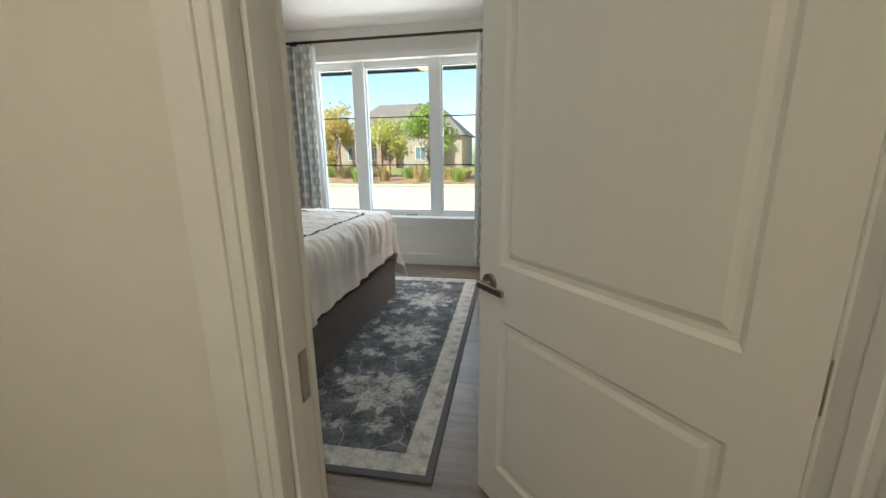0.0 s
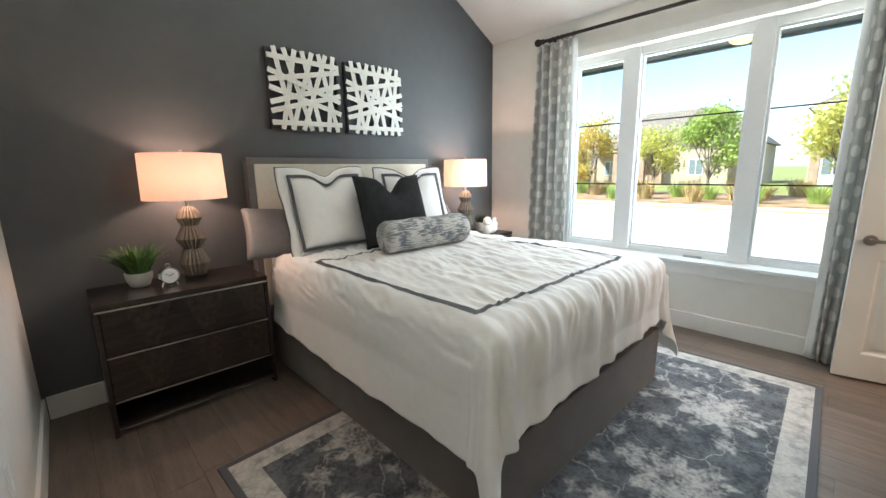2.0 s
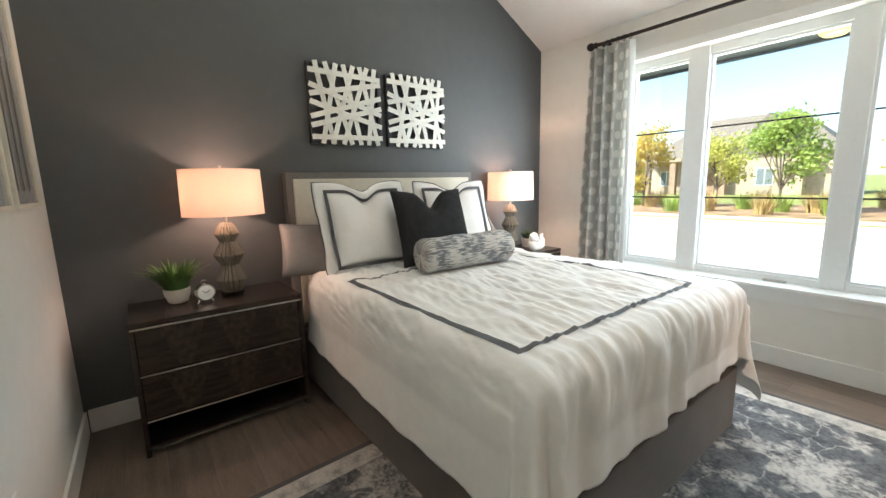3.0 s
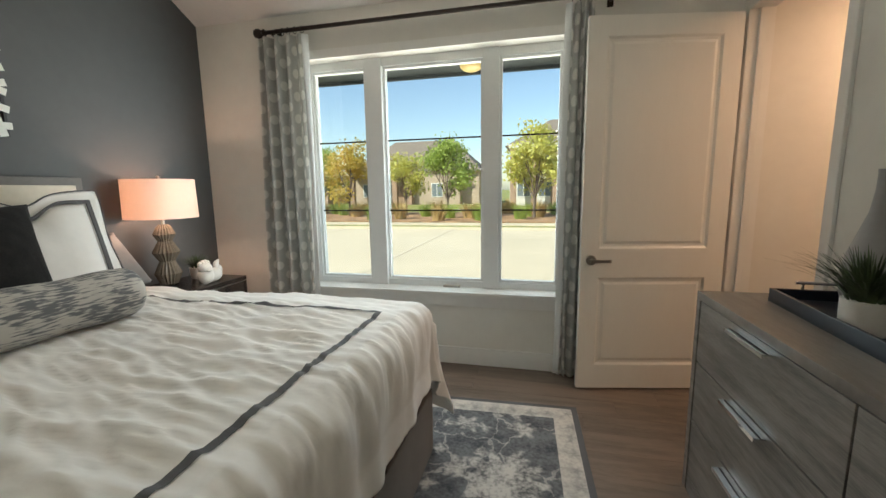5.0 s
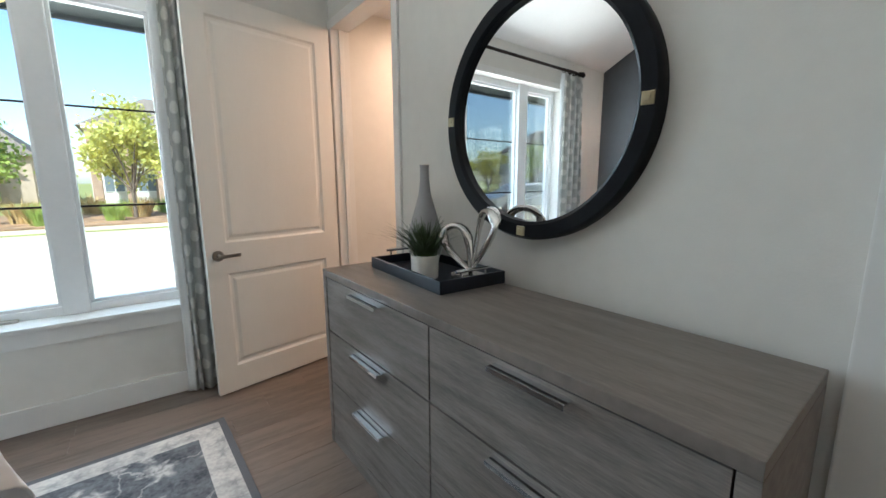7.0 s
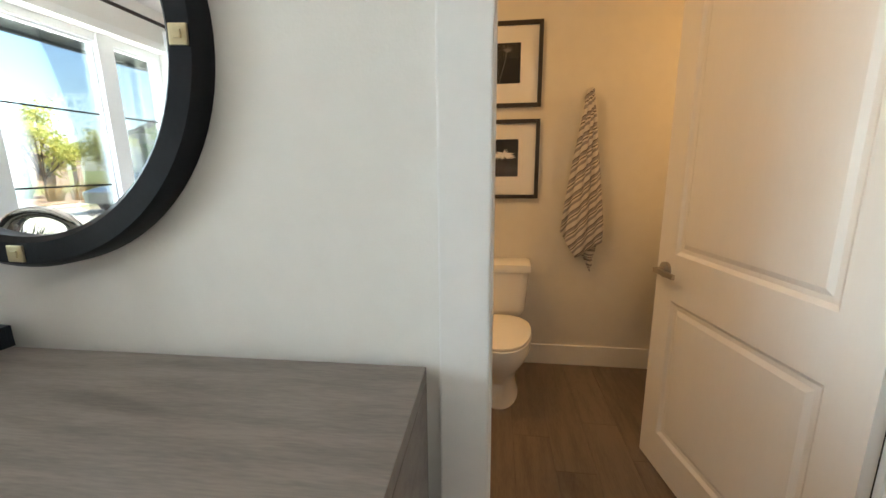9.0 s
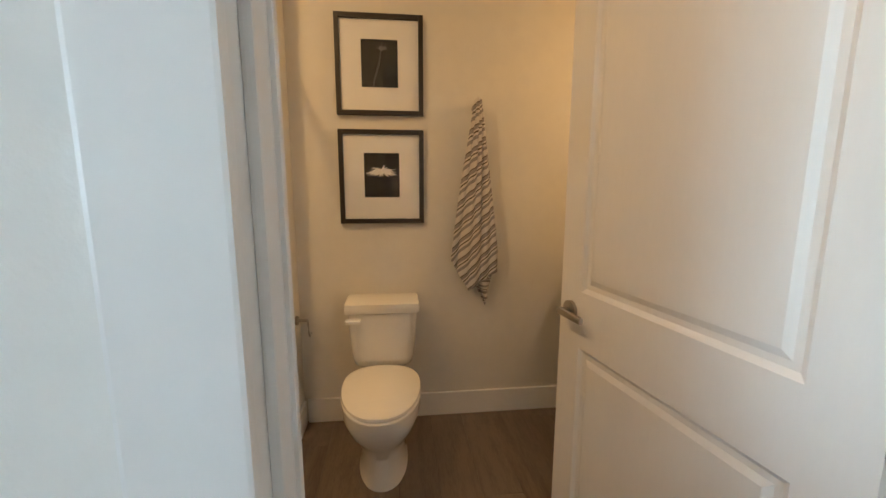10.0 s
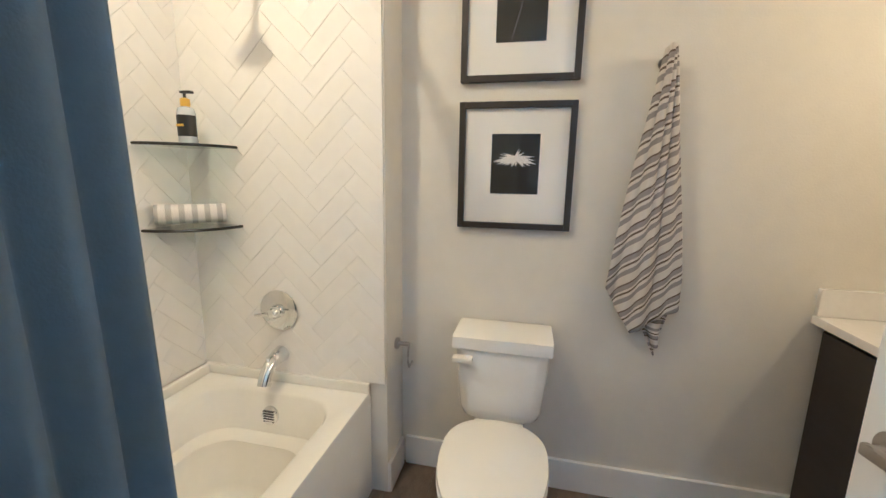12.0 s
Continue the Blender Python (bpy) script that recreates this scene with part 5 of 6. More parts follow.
for z, hw, d in secs:
    ring = []
    for sx, sy in ((-1, -1), (1, -1), (1, 1), (-1, 1)):
        for k in range(5):
            a = k / 4 * math.pi / 2
            cr = 0.045
            base_a = {(-1, -1): math.pi, (1, -1): 1.5 * math.pi, (1, 1): 0.0, (-1, 1): 0.5 * math.pi}[(sx, sy)]
            ring.append(bm.verts.new((-0.10 + sx * (d - cr) + cr * math.cos(base_a + a), sy * (hw - cr) + cr * math.sin(base_a + a), z)))
    rings.append(ring)
for a, b in zip(rings, rings[1:]):
    for i in range(20):
        bm.faces.new((a[i], a[(i + 1) % 20], b[(i + 1) % 20], b[i]))
bm.faces.new(list(reversed(rings[0])))
bm.faces.new(rings[-1])
part("tank", bm, PORCELAIN, toi, smooth=True)
part("tank_lid", B(-0.214, -0.190, 0.698, 0.006, 0.190, 0.752, bev=0.02), PORCELAIN, toi, smooth=True)
bm = bmesh.new()
box(bm, -0.235, 0.105, 0.655, -0.200, 0.182, 0.675, bev=0.007)
part("flush_lever", bm, PORCELAIN, toi, smooth=True)

# tub
tub = thing("bathtub", (0, 0, 0), "white acrylic alcove bathtub with a rounded basin", "bathtub")
TX0, TX1, TY0, TY1, TH = R + T + 0.001, 2.784, 2.14, BN - 0.012, 0.46
bm = bmesh.new()


def rounded(x0, y0, x1, y1, r, z, n=8):
    out = []
    for cx, cy, b0 in ((x1 - r, y1 - r, 0), (x0 + r, y1 - r, 90), (x0 + r, y0 + r, 180), (x1 - r, y0 + r, 270)):
        for k in range(n + 1):
            a = radians(b0 + 90 * k / n)
            out.append(bm.verts.new((cx + r * math.cos(a), cy + r * math.sin(a), z)))
    return out


loops = [rounded(TX0, TY0, TX1, TY1, 0.004, 0.0), rounded(TX0, TY0, TX1, TY1, 0.004, TH - 0.012), rounded(TX0 + 0.004, TY0 + 0.004, TX1 - 0.004, TY1 - 0.004, 0.008, TH),
         rounded(TX0 + 0.09, TY0 + 0.085, TX1 - 0.085, TY1 - 0.075, 0.15, TH), rounded(TX0 + 0.10, TY0 + 0.095, TX1 - 0.095, TY1 - 0.085, 0.15, TH - 0.014),
         rounded(TX0 + 0.15, TY0 + 0.115, TX1 - 0.125, TY1 - 0.105, 0.14, 0.29), rounded(TX0 + 0.165, TY0 + 0.165, TX1 - 0.185, TY1 - 0.155, 0.13, 0.280),
         rounded(TX0 + 0.25, TY0 + 0.19, TX1 - 0.215, TY1 - 0.18, 0.12, 0.11), rounded(TX0 + 0.30, TY0 + 0.22, TX1 - 0.25, TY1 - 0.21, 0.09, 0.085)]
for a, b in zip(loops, loops[1:]):
    for i in range(len(a)):
        bm.faces.new((a[i], a[(i + 1) % len(a)], b[(i + 1) % len(a)], b[i]))
bm.faces.new(loops[-1])
part("basin", bm, ACRYLIC, tub, smooth=True, angle=55)
bm = bmesh.new()
box(bm, TX1 - 0.022, TY0, TH, TX1, TY1, TH + 0.045, bev=0.008)
box(bm, TX0, TY1 - 0.022, TH, TX1 - 0.022, TY1, TH + 0.045, bev=0.008)
part("tile_flange", bm, ACRYLIC, tub)
WX = 2.785 - 0.016
TYC = 2.535


def to_wall(bm, z, y=TYC):
    bmesh.ops.transform(bm, matrix=pose(WX, y, z, 0, -90, 0), verts=bm.verts)
    return bm


fx = thing("tub_valve", (0, 0, 0), "round chrome tub valve trim with a lever on the tiled wall", "tub valve")
part("escutcheon", to_wall(lathe([(0.085, 0), (0.085, 0.004), (0.072, 0.011), (0.03, 0.014)], 40), 0.785), CHROME, fx, smooth=True)
bm = lathe([(0.028, 0.01), (0.026, 0.04), (0.018, 0.055), (0.008, 0.06)], 24)
rod(bm, (0, 0, 0.045), (-0.012, 0.075, 0.055), 0.008, 10, 0.006)
rod(bm, (0, 0, 0.045), (0.0, -0.045, 0.05), 0.008, 10, 0.005)
part("lever", to_wall(bm, 0.785), CHROME, fx, smooth=True)
sp = thing("tub_spout", (0, 0, 0), "chrome tub spout with diverter knob", "tub spout")
bm = bmesh.new()
tube(bm, [(WX - 0.001, TYC, 0.592), (WX - 0.03, TYC, 0.592), (WX - 0.06, TYC, 0.587), (WX - 0.09, TYC, 0.572), (WX - 0.115, TYC, 0.545), (WX - 0.125, TYC, 0.512)], [0.036, 0.032, 0.027, 0.024, 0.024, 0.026], 16)
part("spout_body", bm, CHROME, sp, smooth=True)
bm = bmesh.new()
rod(bm, (WX - 0.088, TYC, 0.580), (WX - 0.094, TYC, 0.615), 0.006, 10)
part("diverter_knob", bm, CHROME, sp, smooth=True)
ov = thing("overflow_plate", (0, 0, 0), "round chrome slotted overflow plate inside the tub", "drain cover")
bm = lathe([(0.038, 0), (0.036, 0.008), (0.03, 0.012)], 28)
bmesh.ops.transform(bm, matrix=pose(TX1 - 0.112, TYC, 0.365, 0, -80, 0), verts=bm.verts)
part("plate", bm, CHROME, ov, smooth=True)
for k in range(-2, 3):
    part("slot", B(TX1 - 0.128, TYC - 0.024, 0.365 + k * 0.011 - 0.002, TX1 - 0.120, TYC + 0.024, 0.365 + k * 0.011 + 0.002), BLACKPL, ov)
sh = thing("shower_fitting", (0, 0, 0), "chrome shower head on a bent arm above the tub", "shower head")
bm = bmesh.new()
tube(bm, [(WX, TYC, 2.08), (WX - 0.06, TYC, 2.085), (WX - 0.12, TYC, 2.065), (WX - 0.165, TYC, 2.02)], 0.011, 12)
part("arm", bm, CHROME, sh, smooth=True)
bm = lathe([(0.012, 0), (0.020, 0.02), (0.055, 0.05), (0.062, 0.06), (0.062, 0.07), (0.055, 0.073)], 28)
bmesh.ops.transform(bm, matrix=pose(WX - 0.155, TYC, 2.03, 0, 215, 0), verts=bm.verts)
part("spray_head", bm, CHROME, sh, smooth=True)
bm = lathe([(0.03, 0), (0.03, 0.003), (0.016, 0.014)], 24)
part("flange", to_wall(bm, 2.08), CHROME, sh, smooth=True)


def corner_shelf(z):
    bm = bmesh.new()
    r = 0.230
    pts = [(0, 0)] + [(-r * math.cos(a), -r * math.sin(a)) for a in (i * math.pi / 2 / 14 for i in range(15))]
    lo = [bm.verts.new((x, y, 0)) for x, y in pts]
    hi = [bm.verts.new((x, y, 0.009)) for x, y in pts]
    bm.faces.new(lo)
    bm.faces.new(hi)
    for i in range(len(pts)):
        j = (i + 1) % len(pts)
        bm.faces.new((lo[i], lo[j], hi[j], hi[i]))
    o = thing("corner_shelf", (WX, BN - 0.016, z), "quarter-round glass corner shelf with a dark edge", "shelf", "glass shower shelves")
    part("glass_shelf", bm, SHELFGLASS, o)
    bm = bmesh.new()
    tube(bm, [(-(r + 0.002) * math.cos(a), -(r + 0.002) * math.sin(a), 0.0045) for a in (i * math.pi / 2 / 16 for i in range(17))], 0.0055, 8)
    part("shelf_edge", bm, BLACKPL, o, "dark polished glass edge", smooth=True)


corner_shelf(1.437)
corner_shelf(1.125)
bt = thing("soap_bottle", Matrix.Translation((WX - 0.105, BN - 0.13, 1.447)) @ Matrix.Scale(0.86, 4), "clear pump bottle with dark label and yellow collar on the shelf", "bottle")
part("bottle_body", lathe([(0.034, 0), (0.037, 0.005), (0.037, 0.125), (0.03, 0.148), (0.014, 0.155)], 28), BOTTLE, bt, smooth=True)
lab = lathe([(0.0376, 0.03), (0.0378, 0.03), (0.0378, 0.118), (0.0376, 0.118)], 40)
for v in [v for v in lab.verts if v.co.x > 0.012]:
    lab.verts.remove(v)
part("label_band", lab, BLACKPL, bt, "dark oval label", smooth=True)
part("label_bar", B(-0.0390, -0.018, 0.07, -0.0376, 0.018, 0.08), YELLOW, bt)
part("collar", lathe([(0.017, 0.155), (0.019, 0.16), (0.019, 0.185), (0.012, 0.19)], 20), YELLOW, bt, "yellow pump collar", smooth=True)
bm = bmesh.new()
rod(bm, (0, 0, 0.185), (0, 0, 0.21), 0.006, 10)
box(bm, -0.012, -0.038, 0.208, 0.012, 0.014, 0.219, bev=0.004)
part("pump", bm, BLACKPL, bt, "black pump", smooth=True)
bm = bmesh.new()
lay = bm.loops.layers.uv.new("UVMap")
n, m_, RLEN = 90, 14, 0.235
vs = []
for i in range(n + 1):
    a = i / n * 6.2832 * 2.6
    r = 0.014 + 0.030 * i / n
    vs.append([bm.verts.new((r * math.cos(a), -RLEN / 2 + RLEN * j / m_, r * math.sin(a) + 0.002 * noise.noise(Vector((a, j * 0.7, 0))))) for j in range(m_ + 1)])
for i in range(n):
    for j in range(m_):
        f = bm.faces.new((vs[i][j], vs[i + 1][j], vs[i + 1][j + 1], vs[i][j + 1]))
        for l in f.loops:
            l[lay].uv = (l.vert.co.y, i * 0.01)
o = solo("rolled_towel", bm, ROLLM, "rolled grey and white striped hand towel on the glass shelf", "towel", smooth=True, angle=None)
o.matrix_world = pose(WX - 0.105, BN - 0.110, 1.182, 0, 0, 45)
s = o.modifiers.new("thick", "SOLIDIFY")
s.thickness = 0.007

tp = thing("paper_holder", (0, 0, 0), "brushed nickel toilet paper hook on the painted return wall", "paper holder")
bm = bmesh.new()
rod(bm, (2.90, 2.07, 0.635), (2.90, 2.058, 0.635), 0.024, 24)
rod(bm, (2.90, 2.06, 0.635), (2.90, 2.01, 0.635), 0.009, 12)
part("mount", bm, NICKEL, tp, smooth=True)
bm = bmesh.new()
tube(bm, [(2.90, 2.012, 0.635), (2.86, 2.0, 0.647), (2.80, 1.985, 0.64), (2.785, 1.98, 0.61), (2.80, 1.98, 0.585), (2.86, 1.985, 0.58)], 0.005, 8)
part("hook_arm", bm, NICKEL, tp, smooth=True)

# towel on its hook
hk = thing("robe_hook", (BX, 1.105, 1.745), "small nickel robe hook on the bathroom wall", "hook")
bm = bmesh.new()
rod(bm, (0, 0, 0), (-0.008, 0, 0), 0.022, 20)
tube(bm, [(-0.006, 0, 0), (-0.035, 0, -0.002), (-0.05, 0, 0.012), (-0.052, 0, 0.03)], 0.006, 10)
part("hook_body", bm, NICKEL, hk, smooth=True)


def towel_fn(u, v):
    # u from the window side to the door side, v from the hook down to the slanting hem
    hem = 0.935 - 0.165 * u / 0.38 if u < 0.38 else 0.77 + 0.10 * (u - 0.38) / 0.62
    z = 1.778 - (1.778 - hem) * v
    k = max(0.0, min(1.0, (1.77 - z) / 0.82))
    left = 1.118 + 0.122 * k ** 0.9
    right = 1.088 - 0.10 * min(1.0, k * 1.05) ** 0.8
    fold = 0.009 * math.sin(u * 11 + 1.1 * math.sin(v * 3)) * (0.25 + k) + 0.006 * math.sin(u * 27 + v * 4)
    return (BX - 0.052 - 0.030 * math.sin(u * 3.14159) * (1 - 0.4 * k) + fold, left + (right - left) * u, z + 0.012 * math.sin(u * 3.14159) * (1 - v))


tw = solo("hanging_towel", grid(towel_fn, 70, 60, uv=lambda u, v: (towel_fn(u, v)[1], towel_fn(u, v)[2] + 1.05 * towel_fn(u, v)[1])), TOWELM, "grey, brown and white striped towel hanging from the wall hook", "towel", smooth=True, angle=None)
s = tw.modifiers.new("thick", "SOLIDIFY")
s.thickness = 0.006


def tail_fn(u, v):
    y0, y1 = 1.150 - 0.105 * v, 0.992 + 0.040 * v
    return (BX - 0.040 + 0.012 * math.sin(u * 9), y0 + (y1 - y0) * u, 0.90 - 0.225 * v + 0.07 * u * v)


# the towel's lower corner behind the front fold
tt = part("towel_tail", grid(tail_fn, 20, 16, uv=lambda u, v: (u * 0.1, v * 0.3 - u * 0.09)), TOWELM, tw, smooth=True, angle=None)
s = tt.modifiers.new("thick", "SOLIDIFY")
s.thickness = 0.006

# shower curtain drawn to the near end of the tub
def sc_fn(u, v):
    x = R + T + 0.03 + 0.532 * u
    return (x + 0.01 * math.sin(v * 5), 2.10 + 0.028 * math.sin(u * 6.2832 * 6.75) + 0.01 * math.sin(v * 3), 0.06 + 1.95 * v)


o = solo("shower_curtain", grid(sc_fn, 90, 20), WALLBLUE, "dark blue-grey shower curtain gathered at the end of the tub", "curtain", smooth=True, angle=None)
s = o.modifiers.new("thick", "SOLIDIFY")
s.thickness = 0.003
bm = bmesh.new()
rod(bm, (R + T, 2.10, 2.03), (2.785, 2.10, 2.03), 0.0125, 14)
solo("shower_rod", bm, CHROME, "chrome shower curtain rod across the tub alcove", "rod", smooth=True)

# vanity
va = thing("vanity", (0, 0, 0), "black-brown bathroom vanity with white quartz top", "vanity")
VX0, VX1, VY = 1.75, BX - 0.001, 0.49
part("cabinet", B(VX0 + 0.02, BS + 0.001, 0.09, VX1 - 0.02, VY, 0.845), VANWOOD, va)
part("toe_kick", B(VX0 + 0.02, BS + 0.001, 0.0, VX1 - 0.02, VY - 0.07, 0.089), BLACKPL, va)
part("countertop", B(VX0, BS + 0.001, 0.846, VX1, VY + 0.035, 0.876, bev=0.004), QUARTZ, va)
part("backsplash", B(VX0, BS + 0.001, 0.877, VX1, BS + 0.02, 0.977, bev=0.003), QUARTZ, va)
part("side_splash", B(VX1 - 0.02, BS + 0.021, 0.877, VX1, VY + 0.03, 0.977, bev=0.003), QUARTZ, va)
for k in range(2):
    x0 = VX0 + 0.03 + k * 0.59
    d = part("cabinet_door", B(x0, VY + 0.001, 0.11, x0 + 0.575, VY + 0.02, 0.83, bev=0.003), VANWOOD, va)
    part("knob", lathe([(0.006, 0), (0.012, 0.01)], 12), NICKEL, d)
solo("vanity_light_bar", B(1.93, BS, 2.06, 2.67, BS + 0.04, 2.16, bev=0.01), NICKEL, "nickel light bar above the vanity", "wall light")
o = solo("recessed_light", lathe([(0.085, 2.694), (0.095, 2.694), (0.095, 2.70), (0.085, 2.70)], 32), TRIM, "white trim ring of the light above the tub", "ceiling light")
o.location = (1.90, 2.38, 0)

# ---- outside ----
structure("ground", B(-600, W + 0.24, -0.6, 600, 900, -0.20), GRASS, "lawn and open ground", "ground")
structure("road", B(-300, 8.4, -0.21, 300, 17.3, -0.19), CONC, "pale concrete street", "road")
structure("kerb", B(-300, 17.3, -0.21, 300, 17.46, -0.10), CONC, "pale concrete kerb", "kerb")
structure("pavement", B(-300, 19.1, -0.21, 300, 20.3, -0.17), CONC, "concrete footpath beyond the street", "pavement")
structure("planting_bed", B(-70, 20.7, -0.21, 70, 29.0, -0.15), MULCH, "brown mulch planting bed", "ground")
for k in range(-14, 15):
    structure("road_joint", B(k * 4.6 + 1.2, 8.4, -0.195, k * 4.6 + 1.23, 17.3, -0.1885), ROOF, "joint in the concrete street", "road joint")
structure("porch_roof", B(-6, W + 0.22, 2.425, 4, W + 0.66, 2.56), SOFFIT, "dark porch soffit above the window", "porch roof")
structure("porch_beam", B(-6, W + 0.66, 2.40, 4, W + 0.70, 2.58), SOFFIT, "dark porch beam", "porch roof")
o = solo("porch_light", lathe([(0.02, -0.06), (0.06, -0.052), (0.09, -0.03), (0.10, 0.0)], 28), GOLDLAMP, "amber dome porch light under the soffit", "porch light", smooth=True)
o.location = (-0.66, W + 0.46, 2.425)


def tree(m, height, spread, leafm, seed, n=1500, label="young street tree with yellow-green leaves"):
    rnd = random.Random(seed)
    o = thing("tree", m, label, "tree", "street trees")
    bm = bmesh.new()
    tips = []
    trunk_h = height * 0.24
    rod(bm, (0, 0, -0.06), (0.03, 0, trunk_h), height * 0.018, 8, height * 0.013)
    for i in range(9):
        a = i * 2.4 + rnd.uniform(-0.4, 0.4)
        z0 = trunk_h * rnd.uniform(0.85, 1.0)
        z1 = height * rnd.uniform(0.34, 0.95)
        r = spread * rnd.uniform(0.3, 0.8) * (1.15 - (z1 / height) ** 2 * 0.7)
        e = Vector((math.cos(a) * r, math.sin(a) * r, z1))
        rod(bm, (0.02, 0, z0), e, height * 0.009, 6, height * 0.003)
        tips.append(e)
        for _ in range(2):
            e2 = e + Vector((rnd.uniform(-1, 1), rnd.uniform(-1, 1), rnd.uniform(-0.5, 0.8))) * spread * 0.4
            rod(bm, Vector((0.02, 0, z0)).lerp(e, rnd.uniform(0.4, 0.8)), e2, height * 0.005, 5, height * 0.002)
            tips.append(e2)
    part("trunk", bm, BARK, o)
    verts, faces = [], []
    for _ in range(n):
        c = rnd.choice(tips) + Vector((rnd.gauss(0, 1), rnd.gauss(0, 1), rnd.gauss(0, 0.8))) * spread * 0.19
        s = rnd.uniform(0.07, 0.14) * height / 5
        u = Vector((rnd.gauss(0, 1), rnd.gauss(0, 1), rnd.gauss(0, 1))).normalized()
        w = u.orthogonal().normalized()
        k = len(verts)
        verts += [c - u * s, c + w * s * 0.6, c + u * s, c - w * s * 0.6 + u.cross(w) * s * 0.3]
        faces.append((k, k + 1, k + 2, k + 3))
    me = bpy.data.meshes.new("crown")
    me.from_pydata([tuple(v) for v in verts], [], faces)
    me.materials.append(leafm)
    c = new("crown", me)
    c.parent = o
    return o


t1 = tree(pose(-11.5, 24.5, -0.15), 4.1, 1.6, LEAVES[1], 1, 3230, "street tree turning orange and gold")
t2 = tree(pose(-8.3, 26, -0.15), 4.0, 1.4, LEAVES[2], 2, 2210)
t3 = tree(pose(-5.2, 24.2, -0.15), 4.2, 1.7, LEAVES[0], 3, 3230, "street tree with dense green leaves")
t4 = tree(pose(-0.3, 23.8, -0.15), 4.8, 1.65, LEAVES[2], 4, 3910, "tall street tree turning yellow")
for src, x, y, rz in ((t3, -14.2, 26, 40), (t1, 11, 25, 200), (t2, 8.5, 27, 30), (t4, -18.0, 25, 77), (t2, -21, 24, 150), (t3, -24, 22, 10), (t1, -31, 25, 60), (t3, 16, 25, 20), (t4, -38, 24, 10), (t3, -48, 26, 90)):
    copy_thing(src, pose(x, y, -0.15, 0, 0, rz))


def tuft(seed, leafm, h):
    bm = blades(130, 0.42, h, seed, 0.75, 0.02, 0.35)
    return mesh("ornamental_grass", bm, leafm)


rnd = random.Random(5)
src = [tagged(tuft(k, (SHRUB, LEAVES[0], SHRUB)[k], 0.95 + 0.1 * k), "clump of dry ornamental grass in the planting bed", "shrub", "planting bed grasses") for k in range(3)]
for i, s_ in enumerate(src):
    s_.matrix_world = pose(-3 + 2.5 * i, 24.6, -0.15)
for i in range(70):
    copy_thing(src[i % 3], pose(-22 + i * 0.62 + rnd.uniform(-0.3, 0.3), rnd.uniform(21.2, 27.5), -0.15, 0, 0, rnd.uniform(0, 360)))


def house(m, w, d, h, wallm, label, rise=2.6, storeys=1):
    o = thing("house", m, label, "house", "houses across the street")
    part("wall", B(-w / 2, 0, -0.1, w / 2, d, h), wallm, o)
    bm = bmesh.new()
    e = 0.45
    lo = [bm.verts.new(p) for p in ((-w / 2 - e, -e, h), (w / 2 + e, -e, h), (w / 2 + e, d + e, h), (-w / 2 - e, d + e, h))]
    k = d * 0.42
    t = [bm.verts.new(p) for p in ((-w / 2 + k, d / 2, h + rise), (w / 2 - k, d / 2, h + rise))]
    bm.faces.new((lo[0], lo[1], t[1], t[0]))
    bm.faces.new((lo[2], lo[3], t[0], t[1]))
    bm.faces.new((lo[1], lo[2], t[1]))
    bm.faces.new((lo[3], lo[0], t[0]))
    bm.faces.new(list(reversed(lo)))
    part("roof", bm, ROOF, o, "brown shingle hip roof")
    # a gabled bay at the front
    gx, gw = w * 0.2, w * 0.34
    bm = B(gx - gw / 2, -1.2, -0.1, gx + gw / 2, 0, h)
    part("front_bay", bm, wallm, o)
    bm = bmesh.new()
    a = [bm.verts.new(p) for p in ((gx - gw / 2 - 0.3, -1.5, h), (gx + gw / 2 + 0.3, -1.5, h), (gx, -1.5, h + rise * 0.85), (gx - gw / 2 - 0.3, d / 2, h), (gx + gw / 2 + 0.3, d / 2, h), (gx, d / 2, h + rise * 0.85))]
    for q in ((0, 1, 2), (0, 2, 5, 3), (1, 4, 5, 2), (3, 5, 4), (0, 3, 4, 1)):
        bm.faces.new([a[i] for i in q])
    part("gable", bm, ROOF, o)
    for s in range(storeys):
        for x in (-w * 0.38, -w * 0.2, -w * 0.03, gx):
            y = -1.2 if x == gx else 0
            z0 = 0.9 + s * 2.9
            wd = part("window", B(x - 0.62, y - 0.05, z0 - 0.06, x + 0.62, y, z0 + 1.46), TRIM, o)
            for q in (-1, 1):
                part("pane", B(x + (0.03 if q > 0 else -0.57), y - 0.06, z0, x + (0.57 if q > 0 else -0.03), y - 0.051, z0 + 1.4), DARKGLASS, wd)
    for x in (-w * 0.46, -w * 0.29, -w * 0.115, w * 0.0):
        part("porch_column", B(x - 0.28, -1.9, -0.1, x + 0.28, -1.35, h - 0.35, bev=0.03), BRICK[2], o, "brown brick porch column")
    part("porch_canopy", B(-w * 0.5, -2.0, h - 0.34, w * 0.03, -0.01, h - 0.02), wallm, o)
    part("door", B(-w * 0.11 - 0.45, -0.06, 0, -w * 0.11 + 0.45, 0, 2.1), BRICK[2], o)
    return o


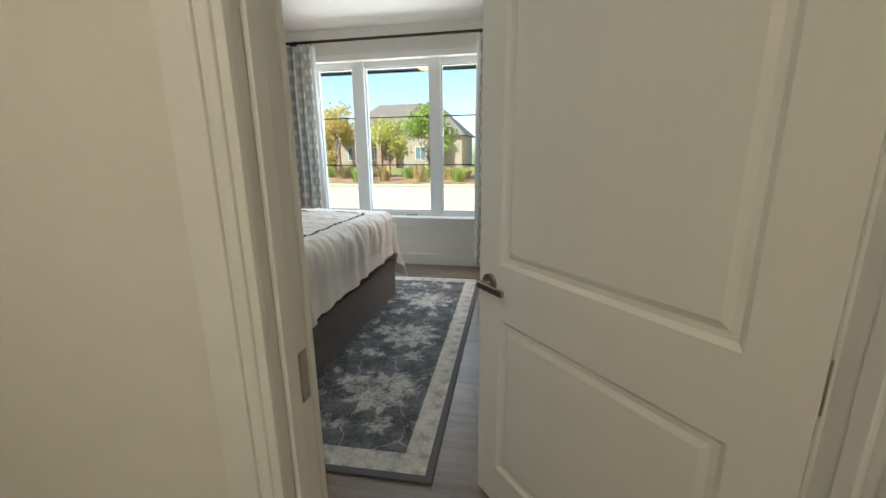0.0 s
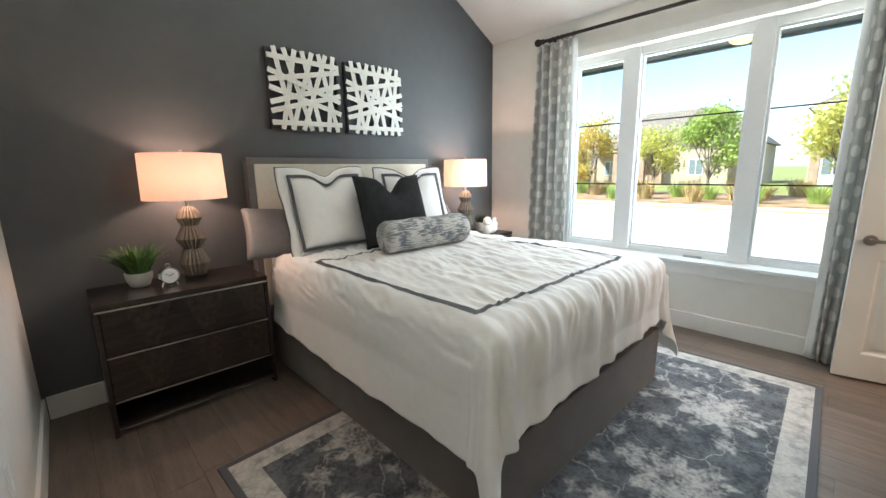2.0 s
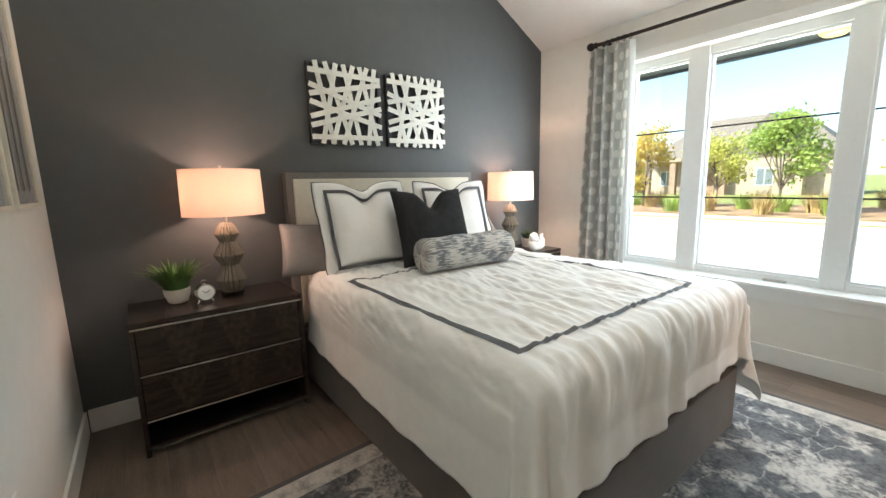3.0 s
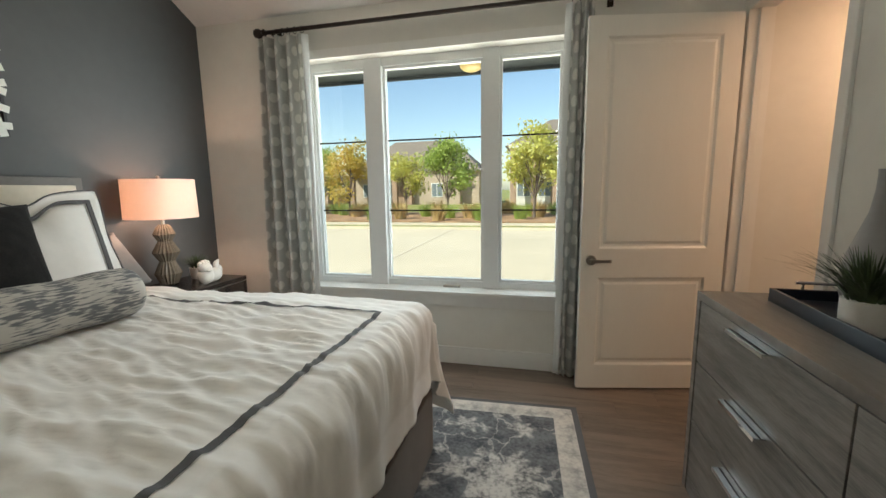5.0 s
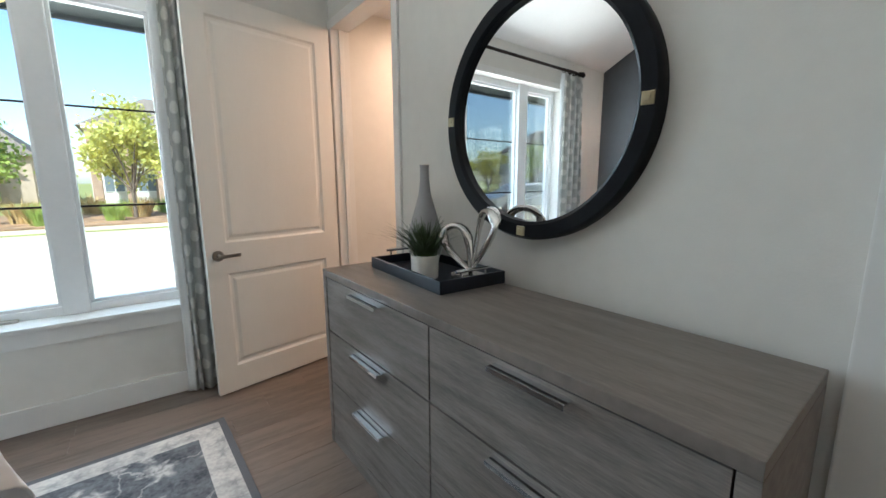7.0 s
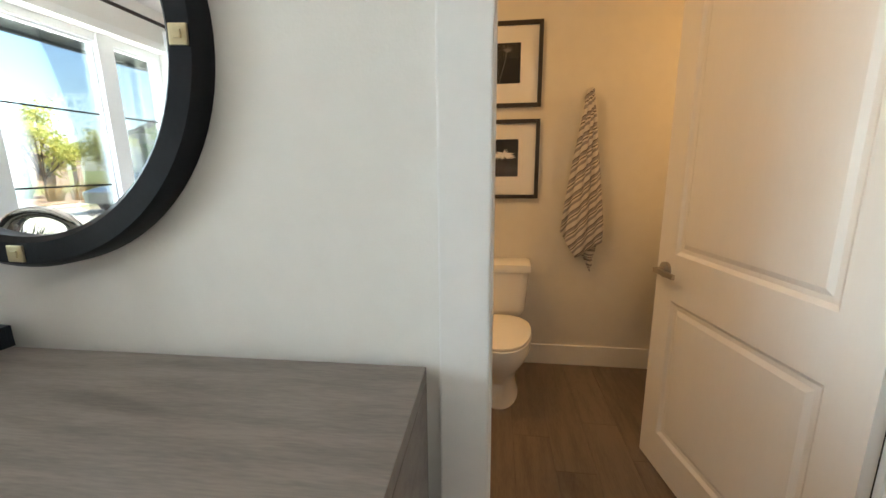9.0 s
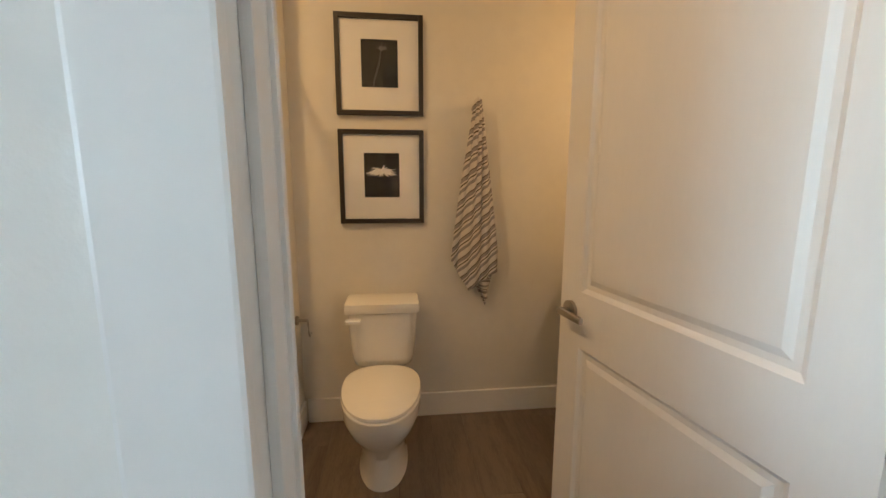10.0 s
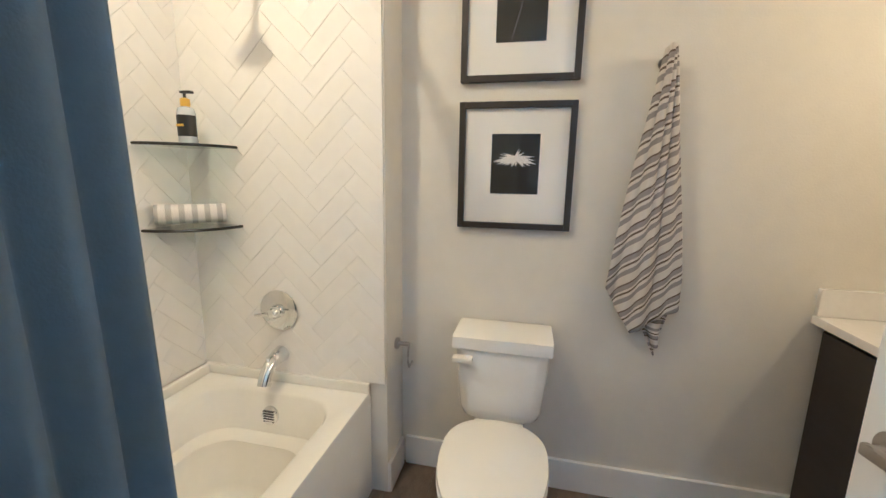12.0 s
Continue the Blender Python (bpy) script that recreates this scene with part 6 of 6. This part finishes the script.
house(pose(-14.0, 46, -0.2), 15, 9, 3.6, BRICK[0], "tan brick house with a brown hip roof", 4.0)
house(pose(-31, 45, -0.2), 13, 9, 3.4, BRICK[2], "red brick house with a brown hip roof", 3.4)
house(pose(2.7, 41, -0.2), 11, 9, 5.6, BRICK[1], "two-storey white stucco house with a hip roof", 3.0, 2)
house(pose(-47, 33, -0.2, 0, 0, 25), 14, 9, 5.6, BRICK[1], "two-storey pale stucco house with a hip roof", 3.0, 2)
house(pose(-58, 22, -0.2, 0, 0, 55), 14, 9, 5.4, BRICK[0], "two-storey tan brick house", 3.0, 2)
house(pose(20, 40, -0.2, 0, 0, -20), 14, 9, 4.0, BRICK[0], "low tan brick house with brown roof", 3.0)

car = thing("parked_car", pose(-13.5, 14.8, -0.19, 0, 0, 4), "silver car parked on the street", "car")
bm = bmesh.new()
prof = [(-2.2, 0.35), (2.2, 0.35), (2.25, 0.75), (1.55, 0.93), (0.85, 1.0), (0.2, 1.42), (-1.2, 1.45), (-1.9, 1.05), (-2.2, 1.0)]
a = [bm.verts.new((x, -0.86 if z < 1.02 else -0.68, z)) for x, z in prof]
b = [bm.verts.new((x, 0.86 if z < 1.02 else 0.68, z)) for x, z in prof]
bm.faces.new(a)
bm.faces.new(list(reversed(b)))
for i in range(len(prof)):
    j = (i + 1) % len(prof)
    bm.faces.new((a[i], b[i], b[j], a[j]))
part("body", bm, CARPAINT, car)
for s in (-1, 1):
    part("side_window", B(-1.3, s * 0.77 - 0.07, 1.06, 0.3, s * 0.77 + 0.04, 1.34, bev=0.02), DARKGLASS, car)
    for x in (-1.35, 1.4):
        bm = bmesh.new()
        rod(bm, (x, s * 0.70, 0.33), (x, s * 0.90, 0.33), 0.33, 24)
        wh = part("wheel", bm, TYRE, car)
        bm = bmesh.new()
        rod(bm, (x, s * 0.895, 0.33), (x, s * 0.91, 0.33), 0.2, 16)
        part("rim", bm, CHROME, wh)

# ---- pieces: planks and tiles ----
PL, PWD = 1.22, 0.182
plank0 = None
rnd = random.Random(2)


def planks(x0, x1, y0, y1):
    global plank0
    y = y0
    while y < y1 - 0.005:
        pw = min(PWD, y1 - y)
        x = x0 - rnd.uniform(0, PL)
        while x < x1:
            a, b = max(x, x0), min(x + PL, x1)
            if b - a > 0.02:
                if plank0 is None:
                    plank0 = mesh("plank", B(0, 0, -0.006, 1, 1, 0.0), PLANK)
                    o = plank0
                else:
                    o = new("plank", plank0.data)
                o.parent = floor
                o.matrix_world = Matrix.Translation((a, y, 0)) @ Matrix.Diagonal((b - a - 0.0014, pw - 0.0014, 1, 1))
            x += PL
        y += PWD


planks(L, R, NEAR, W)
planks(R, BX, BS, 2.14)
planks(-0.8, 1.3, -1.5, NEAR)


def clip_poly(poly, u0, u1, v0, v1):
    for ax, lim, sg in ((0, u0, 1), (0, u1, -1), (1, v0, 1), (1, v1, -1)):
        out = []
        for i in range(len(poly)):
            p, q = poly[i], poly[(i + 1) % len(poly)]
            ip, iq = (p[ax] - lim) * sg >= 0, (q[ax] - lim) * sg >= 0
            if ip:
                out.append(p)
            if ip != iq:
                t = (lim - p[ax]) / (q[ax] - p[ax])
                out.append((p[0] + t * (q[0] - p[0]), p[1] + t * (q[1] - p[1])))
        poly = out
        if len(poly) < 3:
            return []
    return poly


def herringbone(backing, place, u0, u1, v0, v1):
    """Zigzag courses of narrow tiles; place maps (u, v, out) to the wall."""
    w, ln, g = 0.075, 0.225, 0.0004
    c = math.sqrt(0.5)
    seen = 0
    for i in range(-50, 80):
        for j in range(-20, 40):
            for k in (0, 1):
                px, py = i * w + j * ln, i * w - j * ln
                if k == 0:
                    rect = ((px + g, py + g), (px + ln - g, py + g), (px + ln - g, py + w - g), (px + g, py + w - g))
                else:
                    rect = ((px + ln + g, py - (ln - w) - w + w + g), (px + ln + w - g, py - (ln - w) + g), (px + ln + w - g, py + w - g), (px + ln + g, py + w - g))
                poly = [(u0 + (x - y) * c, v0 + (x + y) * c) for x, y in rect]
                poly = clip_poly(poly, u0, u1, v0, v1)
                if len(poly) < 3 or seen > 260:
                    continue
                ar = abs(sum(poly[n][0] * poly[(n + 1) % len(poly)][1] - poly[(n + 1) % len(poly)][0] * poly[n][1] for n in range(len(poly)))) / 2
                if ar < 2e-4:
                    continue
                cx, cy = sum(p[0] for p in poly) / len(poly), sum(p[1] for p in poly) / len(poly)
                bm = bmesh.new()
                tilt = rnd.uniform(-0.0008, 0.0008)
                lo = [bm.verts.new(place(u, v, 0.0)) for u, v in poly]
                mid = [bm.verts.new(place(u, v, 0.0012 + tilt * 0.5)) for u, v in poly]
                hi = [bm.verts.new(place(u + (cx - u) * 0.03, v + (cy - v) * 0.03, 0.0018 + tilt * 0.5 + (u - cx) * 0.014)) for u, v in poly]
                n = len(poly)
                for a, b in ((lo, mid), (mid, hi)):
                    for q in range(n):
                        bm.faces.new((a[q], a[(q + 1) % n], b[(q + 1) % n], b[q]))
                bm.faces.new(hi)
                part("tile", bm, TILEM, backing)
                seen += 1


tw1 = structure("tile_wall_wet", B(2.777, 2.075, TH + 0.045, 2.785, BN - 0.008, 2.45), GROUT, "white glazed herringbone tile wall at the tub", "tile wall")
herringbone(tw1, lambda u, v, o: (2.777 - o, u, v), 2.075, BN - 0.008, TH + 0.045, 2.45)
tw2 = structure("tile_wall_back", B(R + T, BN - 0.008, TH + 0.045, 2.785, BN, 2.45), GROUT, "white glazed herringbone tile wall behind the tub", "tile wall")
herringbone(tw2, lambda u, v, o: (u, BN - 0.008 - o, v), 1.5, 2.769, TH + 0.045, 2.45)
